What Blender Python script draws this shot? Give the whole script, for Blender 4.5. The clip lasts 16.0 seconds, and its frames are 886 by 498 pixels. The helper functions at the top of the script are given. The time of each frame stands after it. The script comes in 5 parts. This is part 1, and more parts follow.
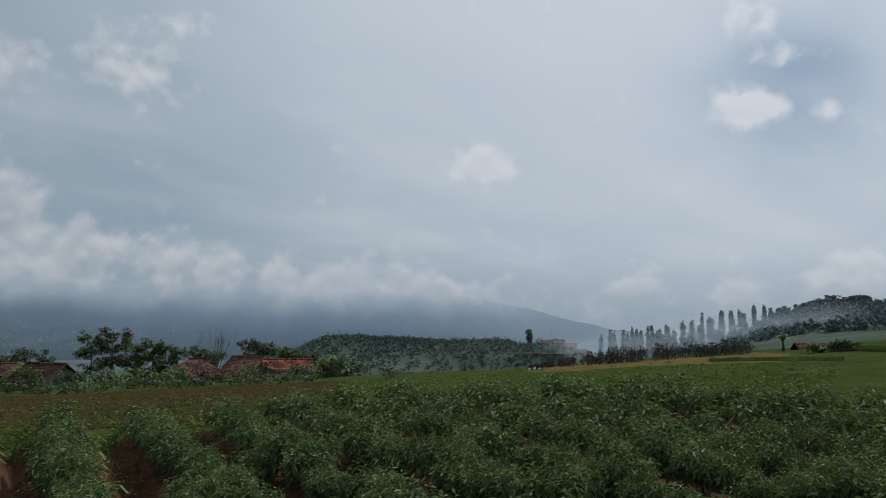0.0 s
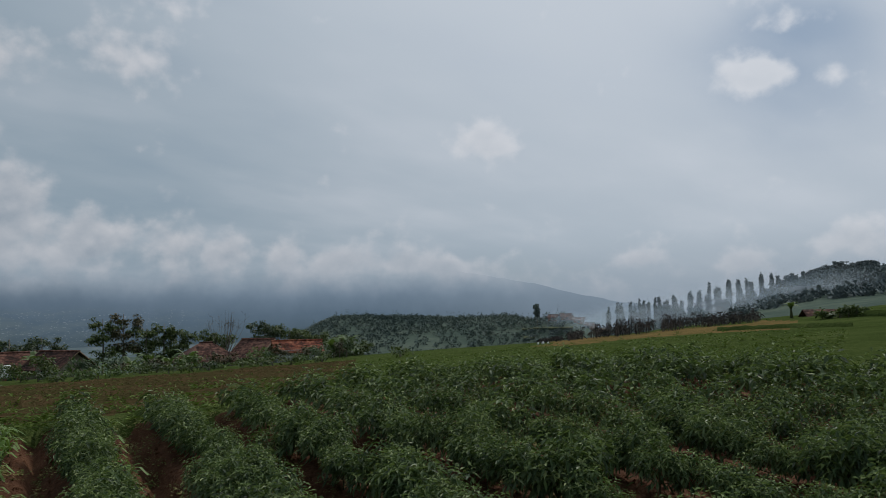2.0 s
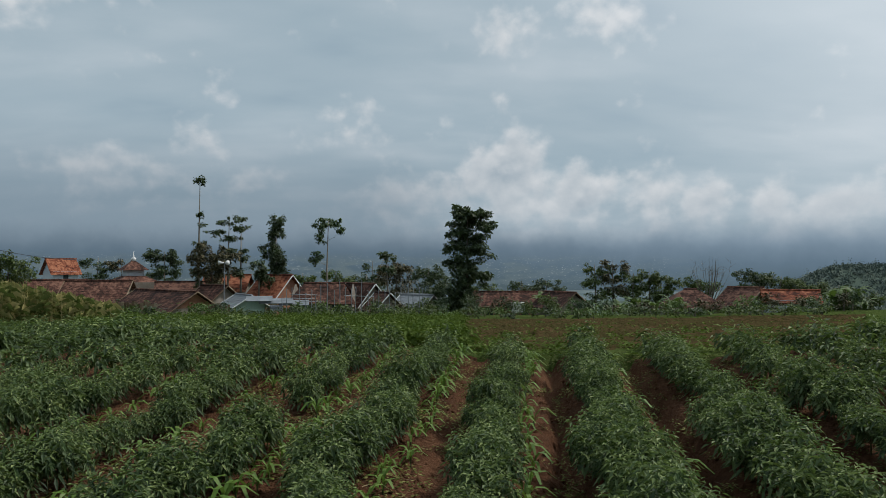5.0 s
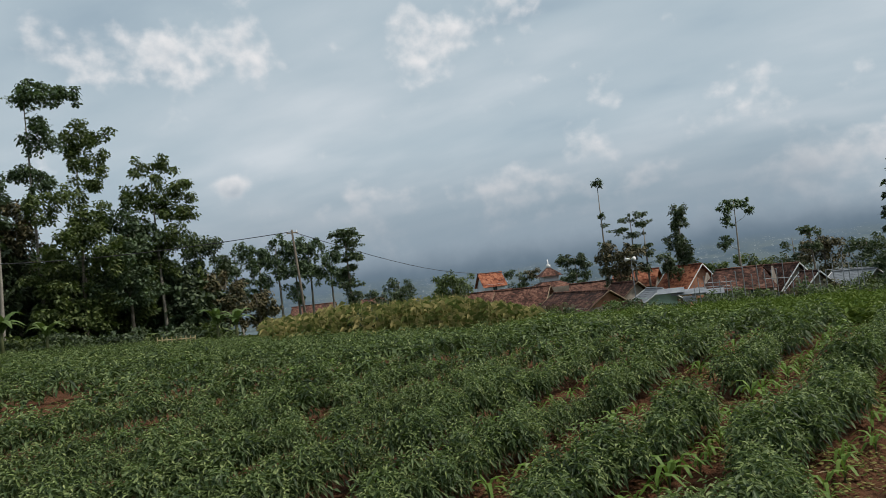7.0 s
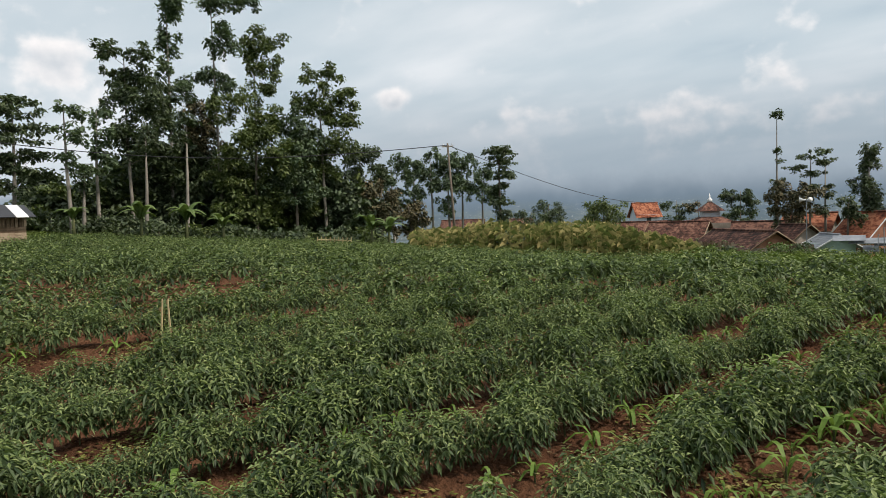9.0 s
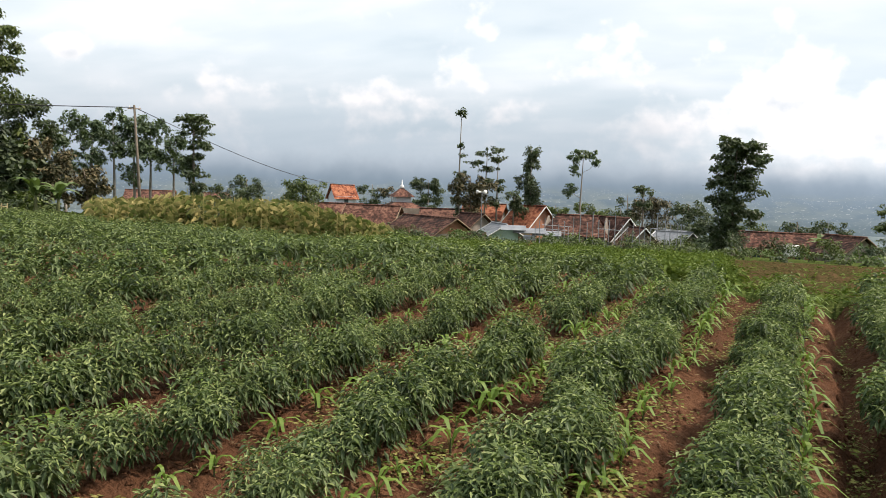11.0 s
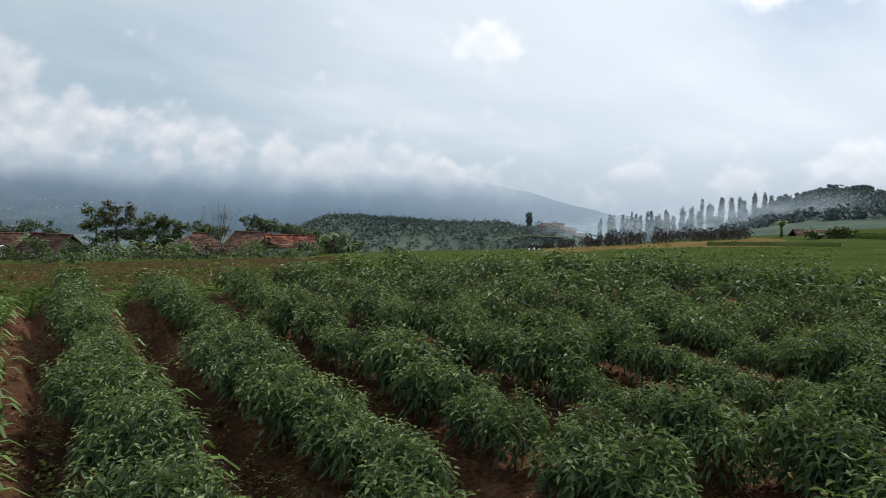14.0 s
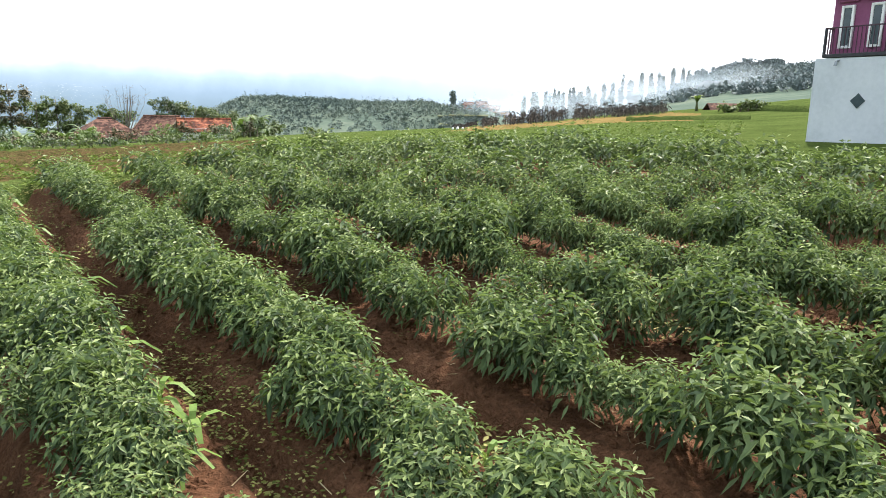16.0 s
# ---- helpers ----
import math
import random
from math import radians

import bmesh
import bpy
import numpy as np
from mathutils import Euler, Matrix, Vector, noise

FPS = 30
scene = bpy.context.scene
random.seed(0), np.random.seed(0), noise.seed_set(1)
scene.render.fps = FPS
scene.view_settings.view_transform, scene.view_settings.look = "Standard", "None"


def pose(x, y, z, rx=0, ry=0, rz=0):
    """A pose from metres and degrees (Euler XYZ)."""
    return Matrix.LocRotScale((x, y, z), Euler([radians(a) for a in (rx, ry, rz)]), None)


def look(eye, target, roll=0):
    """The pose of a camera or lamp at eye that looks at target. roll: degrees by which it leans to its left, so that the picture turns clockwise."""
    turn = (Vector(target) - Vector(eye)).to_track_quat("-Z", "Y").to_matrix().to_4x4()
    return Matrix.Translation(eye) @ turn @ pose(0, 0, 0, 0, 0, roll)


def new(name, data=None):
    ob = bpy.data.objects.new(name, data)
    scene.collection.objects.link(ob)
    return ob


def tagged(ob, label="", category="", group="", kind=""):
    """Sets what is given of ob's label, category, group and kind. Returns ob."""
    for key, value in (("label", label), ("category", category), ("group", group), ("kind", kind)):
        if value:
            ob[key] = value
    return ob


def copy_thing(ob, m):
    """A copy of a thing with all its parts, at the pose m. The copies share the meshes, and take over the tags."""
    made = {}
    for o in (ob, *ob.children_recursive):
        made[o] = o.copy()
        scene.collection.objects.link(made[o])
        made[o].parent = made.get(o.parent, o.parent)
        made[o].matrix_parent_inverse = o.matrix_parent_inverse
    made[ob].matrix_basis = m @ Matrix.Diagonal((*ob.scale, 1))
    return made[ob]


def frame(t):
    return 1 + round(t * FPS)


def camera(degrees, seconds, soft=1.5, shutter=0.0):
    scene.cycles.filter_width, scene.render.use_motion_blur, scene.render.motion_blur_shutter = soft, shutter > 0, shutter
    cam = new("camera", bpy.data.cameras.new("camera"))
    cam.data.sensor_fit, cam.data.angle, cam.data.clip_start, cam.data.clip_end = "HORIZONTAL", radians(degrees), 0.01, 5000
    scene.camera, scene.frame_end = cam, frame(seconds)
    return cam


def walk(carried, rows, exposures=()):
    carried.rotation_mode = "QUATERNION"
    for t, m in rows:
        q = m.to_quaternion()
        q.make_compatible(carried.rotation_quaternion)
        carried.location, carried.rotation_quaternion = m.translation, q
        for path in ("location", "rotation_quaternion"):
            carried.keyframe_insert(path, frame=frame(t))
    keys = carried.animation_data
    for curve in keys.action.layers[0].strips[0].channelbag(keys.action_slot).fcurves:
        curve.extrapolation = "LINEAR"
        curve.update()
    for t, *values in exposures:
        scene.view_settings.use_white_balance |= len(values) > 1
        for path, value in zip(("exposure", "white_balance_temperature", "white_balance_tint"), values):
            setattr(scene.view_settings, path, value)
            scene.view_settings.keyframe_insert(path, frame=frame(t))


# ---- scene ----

# ================= camera =================
EYE = (0.0, 0.0, 2.8)
cam = camera(65.0, 16.0, soft=0.6)
# seconds, place, turn to the left, upward tilt, lean (degrees)
WALK = [
    (0.0, 0.19, -0.02, 2.98, -16.55, 7.39, 0.69), (0.5, 0.20, -0.05, 2.97, -22.12, 6.75, 0.02), (1.0, 0.16, -0.09, 2.98, -21.72, 6.83, -0.24),
    (1.5, 0.17, -0.06, 2.97, -19.48, 6.47, -0.89), (2.0, 0.14, -0.02, 2.96, -16.10, 5.55, -0.95), (2.5, 0.11, 0.05, 2.93, -10.43, 4.85, -1.12),
    (3.0, 0.07, 0.10, 2.91, -5.05, 4.29, -1.14), (3.5, 0.03, 0.15, 2.88, -0.12, 2.90, -0.84), (4.0, -0.01, 0.11, 2.88, 7.11, 2.32, -0.46),
    (4.5, -0.07, 0.14, 2.86, 14.11, 2.16, -0.22), (4.7, -0.10, 0.13, 2.86, 17.33, 1.98, -0.07), (6.8, -0.04, -0.06, 2.75, 50.72, 2.20, -5.72),
    (7.0, -0.05, -0.08, 2.74, 54.42, 3.13, -6.66), (7.5, -0.08, -0.12, 2.71, 63.79, 2.45, -6.08), (8.0, -0.14, -0.11, 2.66, 68.83, 0.37, -4.32),
    (8.2, -0.16, -0.09, 2.64, 69.10, -1.02, -3.12), (10.3, -0.29, -0.09, 2.73, 60.31, -4.35, 0.72), (10.5, -0.28, -0.08, 2.74, 55.78, -4.67, 1.08),
    (11.0, -0.24, -0.00, 2.73, 42.49, -4.28, 1.84), (11.5, -0.18, 0.02, 2.74, 28.86, -3.30, 2.90), (12.0, -0.14, 0.04, 2.74, 17.71, -2.24, 3.24),
    (12.5, -0.09, 0.06, 2.75, 7.62, -1.40, 3.15), (13.0, -0.05, 0.05, 2.75, -1.47, -1.12, 3.02), (13.5, 0.04, 0.05, 2.75, -10.18, -1.64, 2.89),
    (14.0, 0.09, 0.05, 2.73, -16.70, -2.31, 1.89), (14.5, 0.17, 0.02, 2.73, -21.86, -4.38, 0.61), (15.0, 0.18, -0.01, 2.74, -25.65, -5.19, 0.55),
    (15.5, 0.16, 0.01, 2.71, -23.78, -7.82, 0.61), (16.0, 0.17, 0.02, 2.68, -23.06, -11.90, 0.98)]
EXPOSURES = [(0.0, -0.62, 6150, 10), (2.0, -0.66, 6200, 11), (3.0, -0.60, 6200, 11), (4.0, -0.42, 6250, 9), (4.7, -0.32, 6300, 8), (7.0, -0.02, 6600, 11), (8.2, 0.15, 6700, 13), (10.3, 0.72, 7200, 16),
             (11.0, 0.84, 7200, 17), (11.5, 0.52, 7100, 16), (12.0, 0.36, 7000, 15), (13.0, 0.06, 6500, 11), (14.5, 0.10, 6350, 11), (15.0, 0.15, 6450, 10), (15.5, 0.55, 6500, 12), (16.0, 1.75, 6700, 13)]
walk(cam, [(t, pose(x, y, z, 90 + tilt, 0, turn) @ pose(0, 0, 0, 0, 0, lean)) for t, x, y, z, turn, tilt, lean in WALK], EXPOSURES)

# ================= world and sun =================
SUN_AZ, SUN_EL = -48.0, 50.0


def heading(az, el=0.0):
    """Unit vector: az degrees to the left of +y, el degrees up."""
    a, e = radians(az), radians(el)
    return Vector((-math.sin(a) * math.cos(e), math.cos(a) * math.cos(e), math.sin(e)))


class Nodes:
    """Small builder for node trees."""

    def __init__(self, tree):
        self.tree = tree

    def add(self, kind, **props):
        n = self.tree.nodes.new(kind)
        for k, v in props.items():
            setattr(n, k, v)
        return n

    def put(self, a, b):
        self.tree.links.new(a, b)

    def val(self, socket, v):
        if hasattr(v, "is_output"):
            self.put(v, socket)
        else:
            socket.default_value = v

    def math(self, op, a, b=0.0, clamp=False):
        n = self.add("ShaderNodeMath", operation=op, use_clamp=clamp)
        self.val(n.inputs[0], a)
        self.val(n.inputs[1], b)
        return n.outputs[0]

    def noise(self, vec, scale, detail=4.0, rough=0.55, out="Fac"):
        n = self.add("ShaderNodeTexNoise")
        if vec is not None:
            self.put(vec, n.inputs["Vector"])
        n.inputs["Scale"].default_value = scale
        n.inputs["Detail"].default_value = detail
        n.inputs["Roughness"].default_value = rough
        return n.outputs[out]

    def ramp(self, fac, stops):
        n = self.add("ShaderNodeValToRGB")
        el = n.color_ramp.elements
        while len(el) < len(stops):
            el.new(0.5)
        for e, (p, c) in zip(el, stops):
            e.position = p
            e.color = (*c, 1) if len(c) == 3 else c
        self.put(fac, n.inputs[0])
        return n.outputs[0]

    def mix(self, fac, a, b, blend="MIX"):
        n = self.add("ShaderNodeMix", data_type="RGBA", blend_type=blend)
        self.val(n.inputs[0], fac)
        self.val(n.inputs[6], a if hasattr(a, "is_output") else (*a, 1))
        self.val(n.inputs[7], b if hasattr(b, "is_output") else (*b, 1))
        return n.outputs[2]

    def range(self, v, a, b, c=0.0, d=1.0, smooth=True):
        n = self.add("ShaderNodeMapRange", interpolation_type="SMOOTHSTEP" if smooth else "LINEAR")
        self.put(v, n.inputs[0])
        for i, q in zip((1, 2, 3, 4), (a, b, c, d)):
            n.inputs[i].default_value = q
        return n.outputs[0]


# soft heaps of cloud: az, el, half width, half height (degrees), weight
HEAPS = [(17.0, 8.0, 3.4, 3.0, 1.25), (12.5, 6.2, 4.0, 2.2, .9), (22.0, 6.3, 3.2, 1.8, .7), (26.5, 6.0, 2.4, 1.6, .6), (5.2, 6.2, 2.4, 2.0, .9), (1.5, 5.4, 2.2, 1.6, .7), (-3.5, 5.4, 1.8, 1.9, .75), (-7.5, 4.7, 2.6, 1.2, .8),
         (-12.5, 4.4, 2.6, 1.0, .85), (-16.5, 4.0, 2.2, .8, .8), (8.2, 20.0, 3.6, 2.2, .75), (18.0, 19.0, 3.0, 2.0, .5), (-19.5, 14.2, 2.8, 1.6, .85), (-41.5, 17.4, 3.0, 1.1, 1.1), (-43.8, 21.0, 1.8, 1.0, .7), (-42.6, 24.0, 2.2, 1.6, .6),
         (7.0, 23.5, 3.0, 1.6, .4), (-46.0, 17.0, 1.6, .8, .7), (-32.0, 4.2, 1.5, .7, .7), (-39.5, 3.8, 1.5, .8, .7), (-46.5, 5.0, 1.8, 1.2, .9), (95.6, 11.5, 2.4, 2.0, 1.2), (101.5, 12.0, 3.0, 2.2, .8), (71.0, 9.6, 1.1, .9, 1.1),
         (75.0, 20.5, 9.0, 2.4, .6), (52.0, 20.5, 6.0, 3.2, .6), (36.0, 7.0, 3.0, 1.6, .5), (42.0, 10.0, 2.6, 1.8, .6), (60.0, 8.5, 4.0, 1.2, .55), (48.0, 8.2, 4.0, 1.4, .6), (28.5, 12.0, 3.0, 2.0, .5)]


def build_world():
    world = bpy.data.worlds.new("sky")
    scene.world = world
    world.use_nodes = True
    t = world.node_tree
    t.nodes.clear()
    g = Nodes(t)
    out, bg = g.add("ShaderNodeOutputWorld"), g.add("ShaderNodeBackground")
    g.put(bg.outputs[0], out.inputs[0])
    sky = g.add("ShaderNodeTexSky", sky_type="NISHITA", sun_disc=False, sun_elevation=radians(SUN_EL), sun_rotation=radians(-SUN_AZ),
                air_density=1.0, dust_density=1.0)
    co = g.add("ShaderNodeTexCoord").outputs["Generated"]
    sep = g.add("ShaderNodeSeparateXYZ")
    g.put(co, sep.inputs[0])
    sx, sy, up = sep.outputs
    U = g.math("MULTIPLY", g.math("ARCTAN2", g.math("MULTIPLY", sx, -1.0), sy), 57.2958)
    V = g.math("MULTIPLY", g.math("ARCSINE", up), 57.2958)
    # high veil on a flat deck
    dz = g.math("ADD", g.math("MAXIMUM", up, 0.0), 0.20)
    comb = g.add("ShaderNodeCombineXYZ")
    g.put(g.math("DIVIDE", g.math("ADD", sx, g.math("MULTIPLY", sy, 0.5)), dz), comb.inputs[0])
    g.put(g.math("MULTIPLY", g.math("DIVIDE", g.math("SUBTRACT", sy, g.math("MULTIPLY", sx, 0.5)), dz), 1.7), comb.inputs[1])
    deck = comb.outputs[0]
    veil = g.math("ADD", g.math("MULTIPLY", g.noise(deck, 0.75, 3, 0.5), 0.75), g.math("MULTIPLY", g.noise(deck, 2.4, 5, 0.5), 0.25))
    grey = g.ramp(veil, [(0.34, (4.5, 5.8, 6.7)), (0.5, (5.4, 6.55, 7.35)), (0.66, (7.1, 7.95, 8.6))])
    cover = g.range(veil, 0.30, 0.46, 0.78, 0.97)
    col = g.mix(cover, sky.outputs[0], grey)
    dot = g.add("ShaderNodeVectorMath", operation="DOT_PRODUCT")
    g.put(co, dot.inputs[0])
    dot.inputs[1].default_value = heading(SUN_AZ, SUN_EL)
    glow = g.range(dot.outputs["Value"], 0.42, 0.98)
    col = g.mix(g.math("MULTIPLY", glow, 0.8), col, (11.9, 12.5, 13.1))
    # a thin place in the veil where the blue comes through
    a = g.math("MULTIPLY", g.math("ADD", U, 44.0), 1 / 7.0)
    b = g.math("MULTIPLY", g.math("SUBTRACT", V, 20.0), 1 / 7.0)
    thin = g.math("POWER", 2.718, g.math("MULTIPLY", g.math("ADD", g.math("MULTIPLY", a, a), g.math("MULTIPLY", b, b)), -1.0))
    thin = g.math("MULTIPLY", thin, g.range(veil, 0.38, 0.62, 1.0, 0.35))
    col = g.mix(g.math("MULTIPLY", thin, 0.85), col, (4.7, 6.2, 8.1))
    # heaped cloud, lit from above
    def billow(lift):
        c = g.add("ShaderNodeCombineXYZ")
        g.put(g.math("MULTIPLY", U, 0.30), c.inputs[0])
        g.put(g.math("MULTIPLY", g.math("ADD", V, lift), 0.34), c.inputs[1])
        return g.math("ADD", g.math("MULTIPLY", g.noise(c.outputs[0], 0.7, 2, 0.5), 0.62), g.math("MULTIPLY", g.noise(c.outputs[0], 2.2, 4, 0.5), 0.38))
    b0, b1 = billow(0.0), billow(0.8)
    heap = None
    for az, el, w, h, k in HEAPS:
        a = g.math("MULTIPLY", g.math("SUBTRACT", U, az), 1 / w)
        b = g.math("MULTIPLY", g.math("SUBTRACT", V, el), 1 / h)
        q = g.math("ADD", g.math("MULTIPLY", a, a), g.math("MULTIPLY", b, b))
        s = g.math("MULTIPLY", g.math("POWER", 2.718, g.math("MULTIPLY", q, -0.8)), 0.37 * k)
        heap = s if heap is None else g.math("MAXIMUM", heap, s)
    bank = g.range(V, 2.0, 9.0, 0.12, 0.0)
    dens = g.math("ADD", g.math("ADD", b0, heap), bank)
    alpha = g.range(dens, 0.58, 0.84)
    shade = g.math("ADD", g.math("MULTIPLY", g.math("SUBTRACT", b0, b1), 2.4), g.range(dens, 0.6, 1.0, 0.95, 0.40), True)
    cloud = g.mix(shade, (4.7, 5.6, 6.4), (9.8, 9.85, 10.0))
    cloud = g.mix(g.math("MULTIPLY", glow, 0.85), cloud, (13.4, 13.6, 13.8))
    col = g.mix(g.math("MULTIPLY", alpha, 0.88), col, cloud)
    # haze down to the horizon
    haze = g.range(V, -0.5, 7.0, 1.0, 0.0)
    col = g.mix(g.math("MULTIPLY", haze, 0.85), col, (4.5, 5.45, 6.35))
    # a dull rain-grey bank low over the plain
    dull = g.math("MULTIPLY", g.math("MULTIPLY", g.range(U, 14, 30), g.range(U, 68, 90, 1.0, 0.0)), g.range(V, 3.5, 12.5, 1.0, 0.0))
    col = g.mix(g.math("MULTIPLY", dull, 0.75), col, (2.75, 3.6, 4.4))
    g.put(col, bg.inputs[0])
    bg.inputs[1].default_value = 0.085


build_world()
sun = new("sun", bpy.data.lights.new("sun", "SUN"))
sun.data.energy, sun.data.angle, sun.data.color = 3.0, radians(5), (1.0, 0.95, 0.87)
sun.matrix_world = look(heading(SUN_AZ, SUN_EL) * 100, (0, 0, 0))


# ================= materials =================
def material(name, stops, scale=6.0, fine=60.0, rough=0.8, bump=0.3, metal=0.0, spec=0.3, per_object=0.0, per_island=0.0, fine_mix=0.35,
             translucent=0.0, dist=0.02, spread=0.4):
    """Ground-up surface: two sizes of noise over a colour ramp, with bump."""
    m = bpy.data.materials.new(name)
    m.use_nodes = True
    t = m.node_tree
    t.nodes.clear()
    g = Nodes(t)
    out, b = g.add("ShaderNodeOutputMaterial"), g.add("ShaderNodeBsdfPrincipled")
    pos = g.add("ShaderNodeNewGeometry").outputs["Position"]
    a, f = g.noise(pos, scale, 5), g.noise(pos, fine, 4, 0.65)
    fac = g.math("ADD", g.math("MULTIPLY", a, 1 - fine_mix), g.math("MULTIPLY", f, fine_mix))
    if per_object:
        rnd = g.add("ShaderNodeObjectInfo").outputs["Random"]
        fac = g.math("ADD", fac, g.math("MULTIPLY", g.math("SUBTRACT", rnd, 0.5), per_object))
    if per_island:
        rnd = g.add("ShaderNodeNewGeometry").outputs["Random Per Island"]
        fac = g.math("ADD", fac, g.math("MULTIPLY", g.math("SUBTRACT", rnd, 0.5), per_island))
    n = len(stops)
    col = g.ramp(fac, [(0.5 - spread / 2 + spread * i / max(1, n - 1), c) for i, c in enumerate(stops)])
    g.put(col, b.inputs["Base Color"])
    b.inputs["Roughness"].default_value = rough
    b.inputs["Metallic"].default_value = metal
    b.inputs["Specular IOR Level"].default_value = spec
    if bump:
        bn = g.add("ShaderNodeBump")
        bn.inputs["Strength"].default_value = bump
        bn.inputs["Distance"].default_value = dist
        g.put(f, bn.inputs["Height"])
        g.put(bn.outputs[0], b.inputs["Normal"])
    if translucent:
        tr, mx = g.add("ShaderNodeBsdfTranslucent"), g.add("ShaderNodeMixShader")
        g.put(g.mix(0.5, col, (0.16, 0.26, 0.03)), tr.inputs[0])
        mx.inputs[0].default_value = translucent
        g.put(b.outputs[0], mx.inputs[1])
        g.put(tr.outputs[0], mx.inputs[2])
        g.put(mx.outputs[0], out.inputs[0])
    else:
        g.put(b.outputs[0], out.inputs[0])
    return m


SOIL = material("soil", [(0.046, 0.024, 0.014), (0.098, 0.047, 0.026), (0.178, 0.092, 0.053)], 0.9, 16, 1.0, 1.0, dist=0.08, fine_mix=0.5, spec=0.05)
PLOUGHED = material("ploughed_soil", [(0.030, 0.036, 0.012), (0.058, 0.046, 0.020), (0.098, 0.056, 0.032)], 0.5, 2.2, 1.0, 1.0, dist=0.25, fine_mix=0.6, spec=0.0)
GRASS = material("grass_ground", [(0.032, 0.048, 0.014), (0.056, 0.078, 0.022), (0.095, 0.115, 0.038)], 0.35, 5, 1.0, 1.0, dist=0.15, fine_mix=0.5, spec=0.0)
DRY_GRASS = material("dry_grass", [(0.07, 0.075, 0.02), (0.14, 0.10, 0.04), (0.22, 0.15, 0.065)], 0.4, 4, 1.0, 0.9, dist=0.1, fine_mix=0.5, spec=0.0)
# the next three carry distance haze in their base colours
FAR_PLAIN = material("haze_tinted_plain", [(0.07, 0.095, 0.105), (0.11, 0.145, 0.155), (0.20, 0.23, 0.23)], 0.004, 0.03, 1.0, 0, spec=0)
HAZY_PLOT = material("haze_tinted_plot", [(0.06, 0.08, 0.045), (0.09, 0.10, 0.06), (0.15, 0.14, 0.09)], 0.15, 0.8, 1.0, 0, spec=0.0)
VALLEY = material("haze_tinted_valley", [(0.052, 0.074, 0.062), (0.082, 0.108, 0.086), (0.125, 0.146, 0.112)], 0.05, 0.4, 1.0, 0.2, spec=0.0)
PEPPER_LEAF = material("pepper_leaf", [(0.018, 0.034, 0.015), (0.054, 0.088, 0.033), (0.125, 0.168, 0.07)], 1.2, 20, 0.5, 0, spec=0.18,
                       per_island=0.4, translucent=0.18)
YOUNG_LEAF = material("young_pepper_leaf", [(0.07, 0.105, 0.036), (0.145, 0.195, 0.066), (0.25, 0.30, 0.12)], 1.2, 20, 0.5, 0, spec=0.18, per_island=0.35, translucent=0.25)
WEED_LEAF = material("weed_leaf", [(0.045, 0.075, 0.014), (0.08, 0.12, 0.024), (0.13, 0.17, 0.04)], 1, 6, 0.8, 0, spec=0.1, per_island=0.4, translucent=0.2)
LITTER = material("yellowing_weed", [(0.07, 0.085, 0.018), (0.12, 0.13, 0.03), (0.21, 0.19, 0.07)], 2, 20, 0.8, 0, spec=0.1, per_island=0.7)
CORN_LEAF = material("corn_leaf", [(0.06, 0.115, 0.018), (0.11, 0.19, 0.034), (0.19, 0.27, 0.06)], 3, 20, 0.55, 0, spec=0.25, per_island=0.3, translucent=0.3)
DRY_CORN = material("ripe_corn_leaf", [(0.11, 0.135, 0.04), (0.23, 0.22, 0.08), (0.40, 0.34, 0.15)], 1, 8, 0.8, 0, spec=0.1, per_island=0.6, translucent=0.2)
STRAW = material("dry_straw", [(0.14, 0.10, 0.055), (0.24, 0.18, 0.10), (0.36, 0.29, 0.17)], 3, 20, 0.9, 0, per_island=0.5)
DEAD_STALK = material("burnt_stalk", [(0.045, 0.04, 0.04), (0.08, 0.068, 0.062), (0.14, 0.115, 0.10)], 1, 8, 0.9, 0, per_island=0.5)
STEM = material("plant_stem", [(0.05, 0.07, 0.025), (0.09, 0.09, 0.04)], 8, 60, 0.8, 0.2)
BARK = material("bark", [(0.07, 0.055, 0.04), (0.13, 0.11, 0.085), (0.22, 0.19, 0.15)], 1.2, 14, 0.9, 0.5)
PALE_BARK = material("pale_bark", [(0.10, 0.09, 0.07), (0.18, 0.165, 0.14), (0.28, 0.26, 0.22)], 0.8, 10, 0.85, 0.4)
EUC_LEAF = material("grey_green_leaf", [(0.034, 0.056, 0.032), (0.062, 0.096, 0.052), (0.105, 0.148, 0.078)], 0.25, 3, 0.6, 0, per_island=0.5, translucent=0.2)
DARK_LEAF = material("dark_leaf", [(0.025, 0.040, 0.022), (0.047, 0.069, 0.035), (0.085, 0.112, 0.054)], 0.3, 3, 0.6, 0, per_island=0.5, translucent=0.15)
OLIVE_LEAF = material("olive_leaf", [(0.032, 0.05, 0.016), (0.065, 0.092, 0.028), (0.12, 0.15, 0.048)], 0.3, 3, 0.6, 0, per_island=0.5, translucent=0.2)
RUSTY_LEAF = material("rusty_leaf", [(0.040, 0.046, 0.022), (0.080, 0.075, 0.036), (0.13, 0.105, 0.05)], 0.3, 3, 0.7, 0, per_island=0.5)
BANANA_LEAF = material("banana_leaf", [(0.04, 0.07, 0.02), (0.075, 0.12, 0.035), (0.14, 0.19, 0.065)], 0.5, 5, 0.6, 0, per_island=0.4, translucent=0.25)
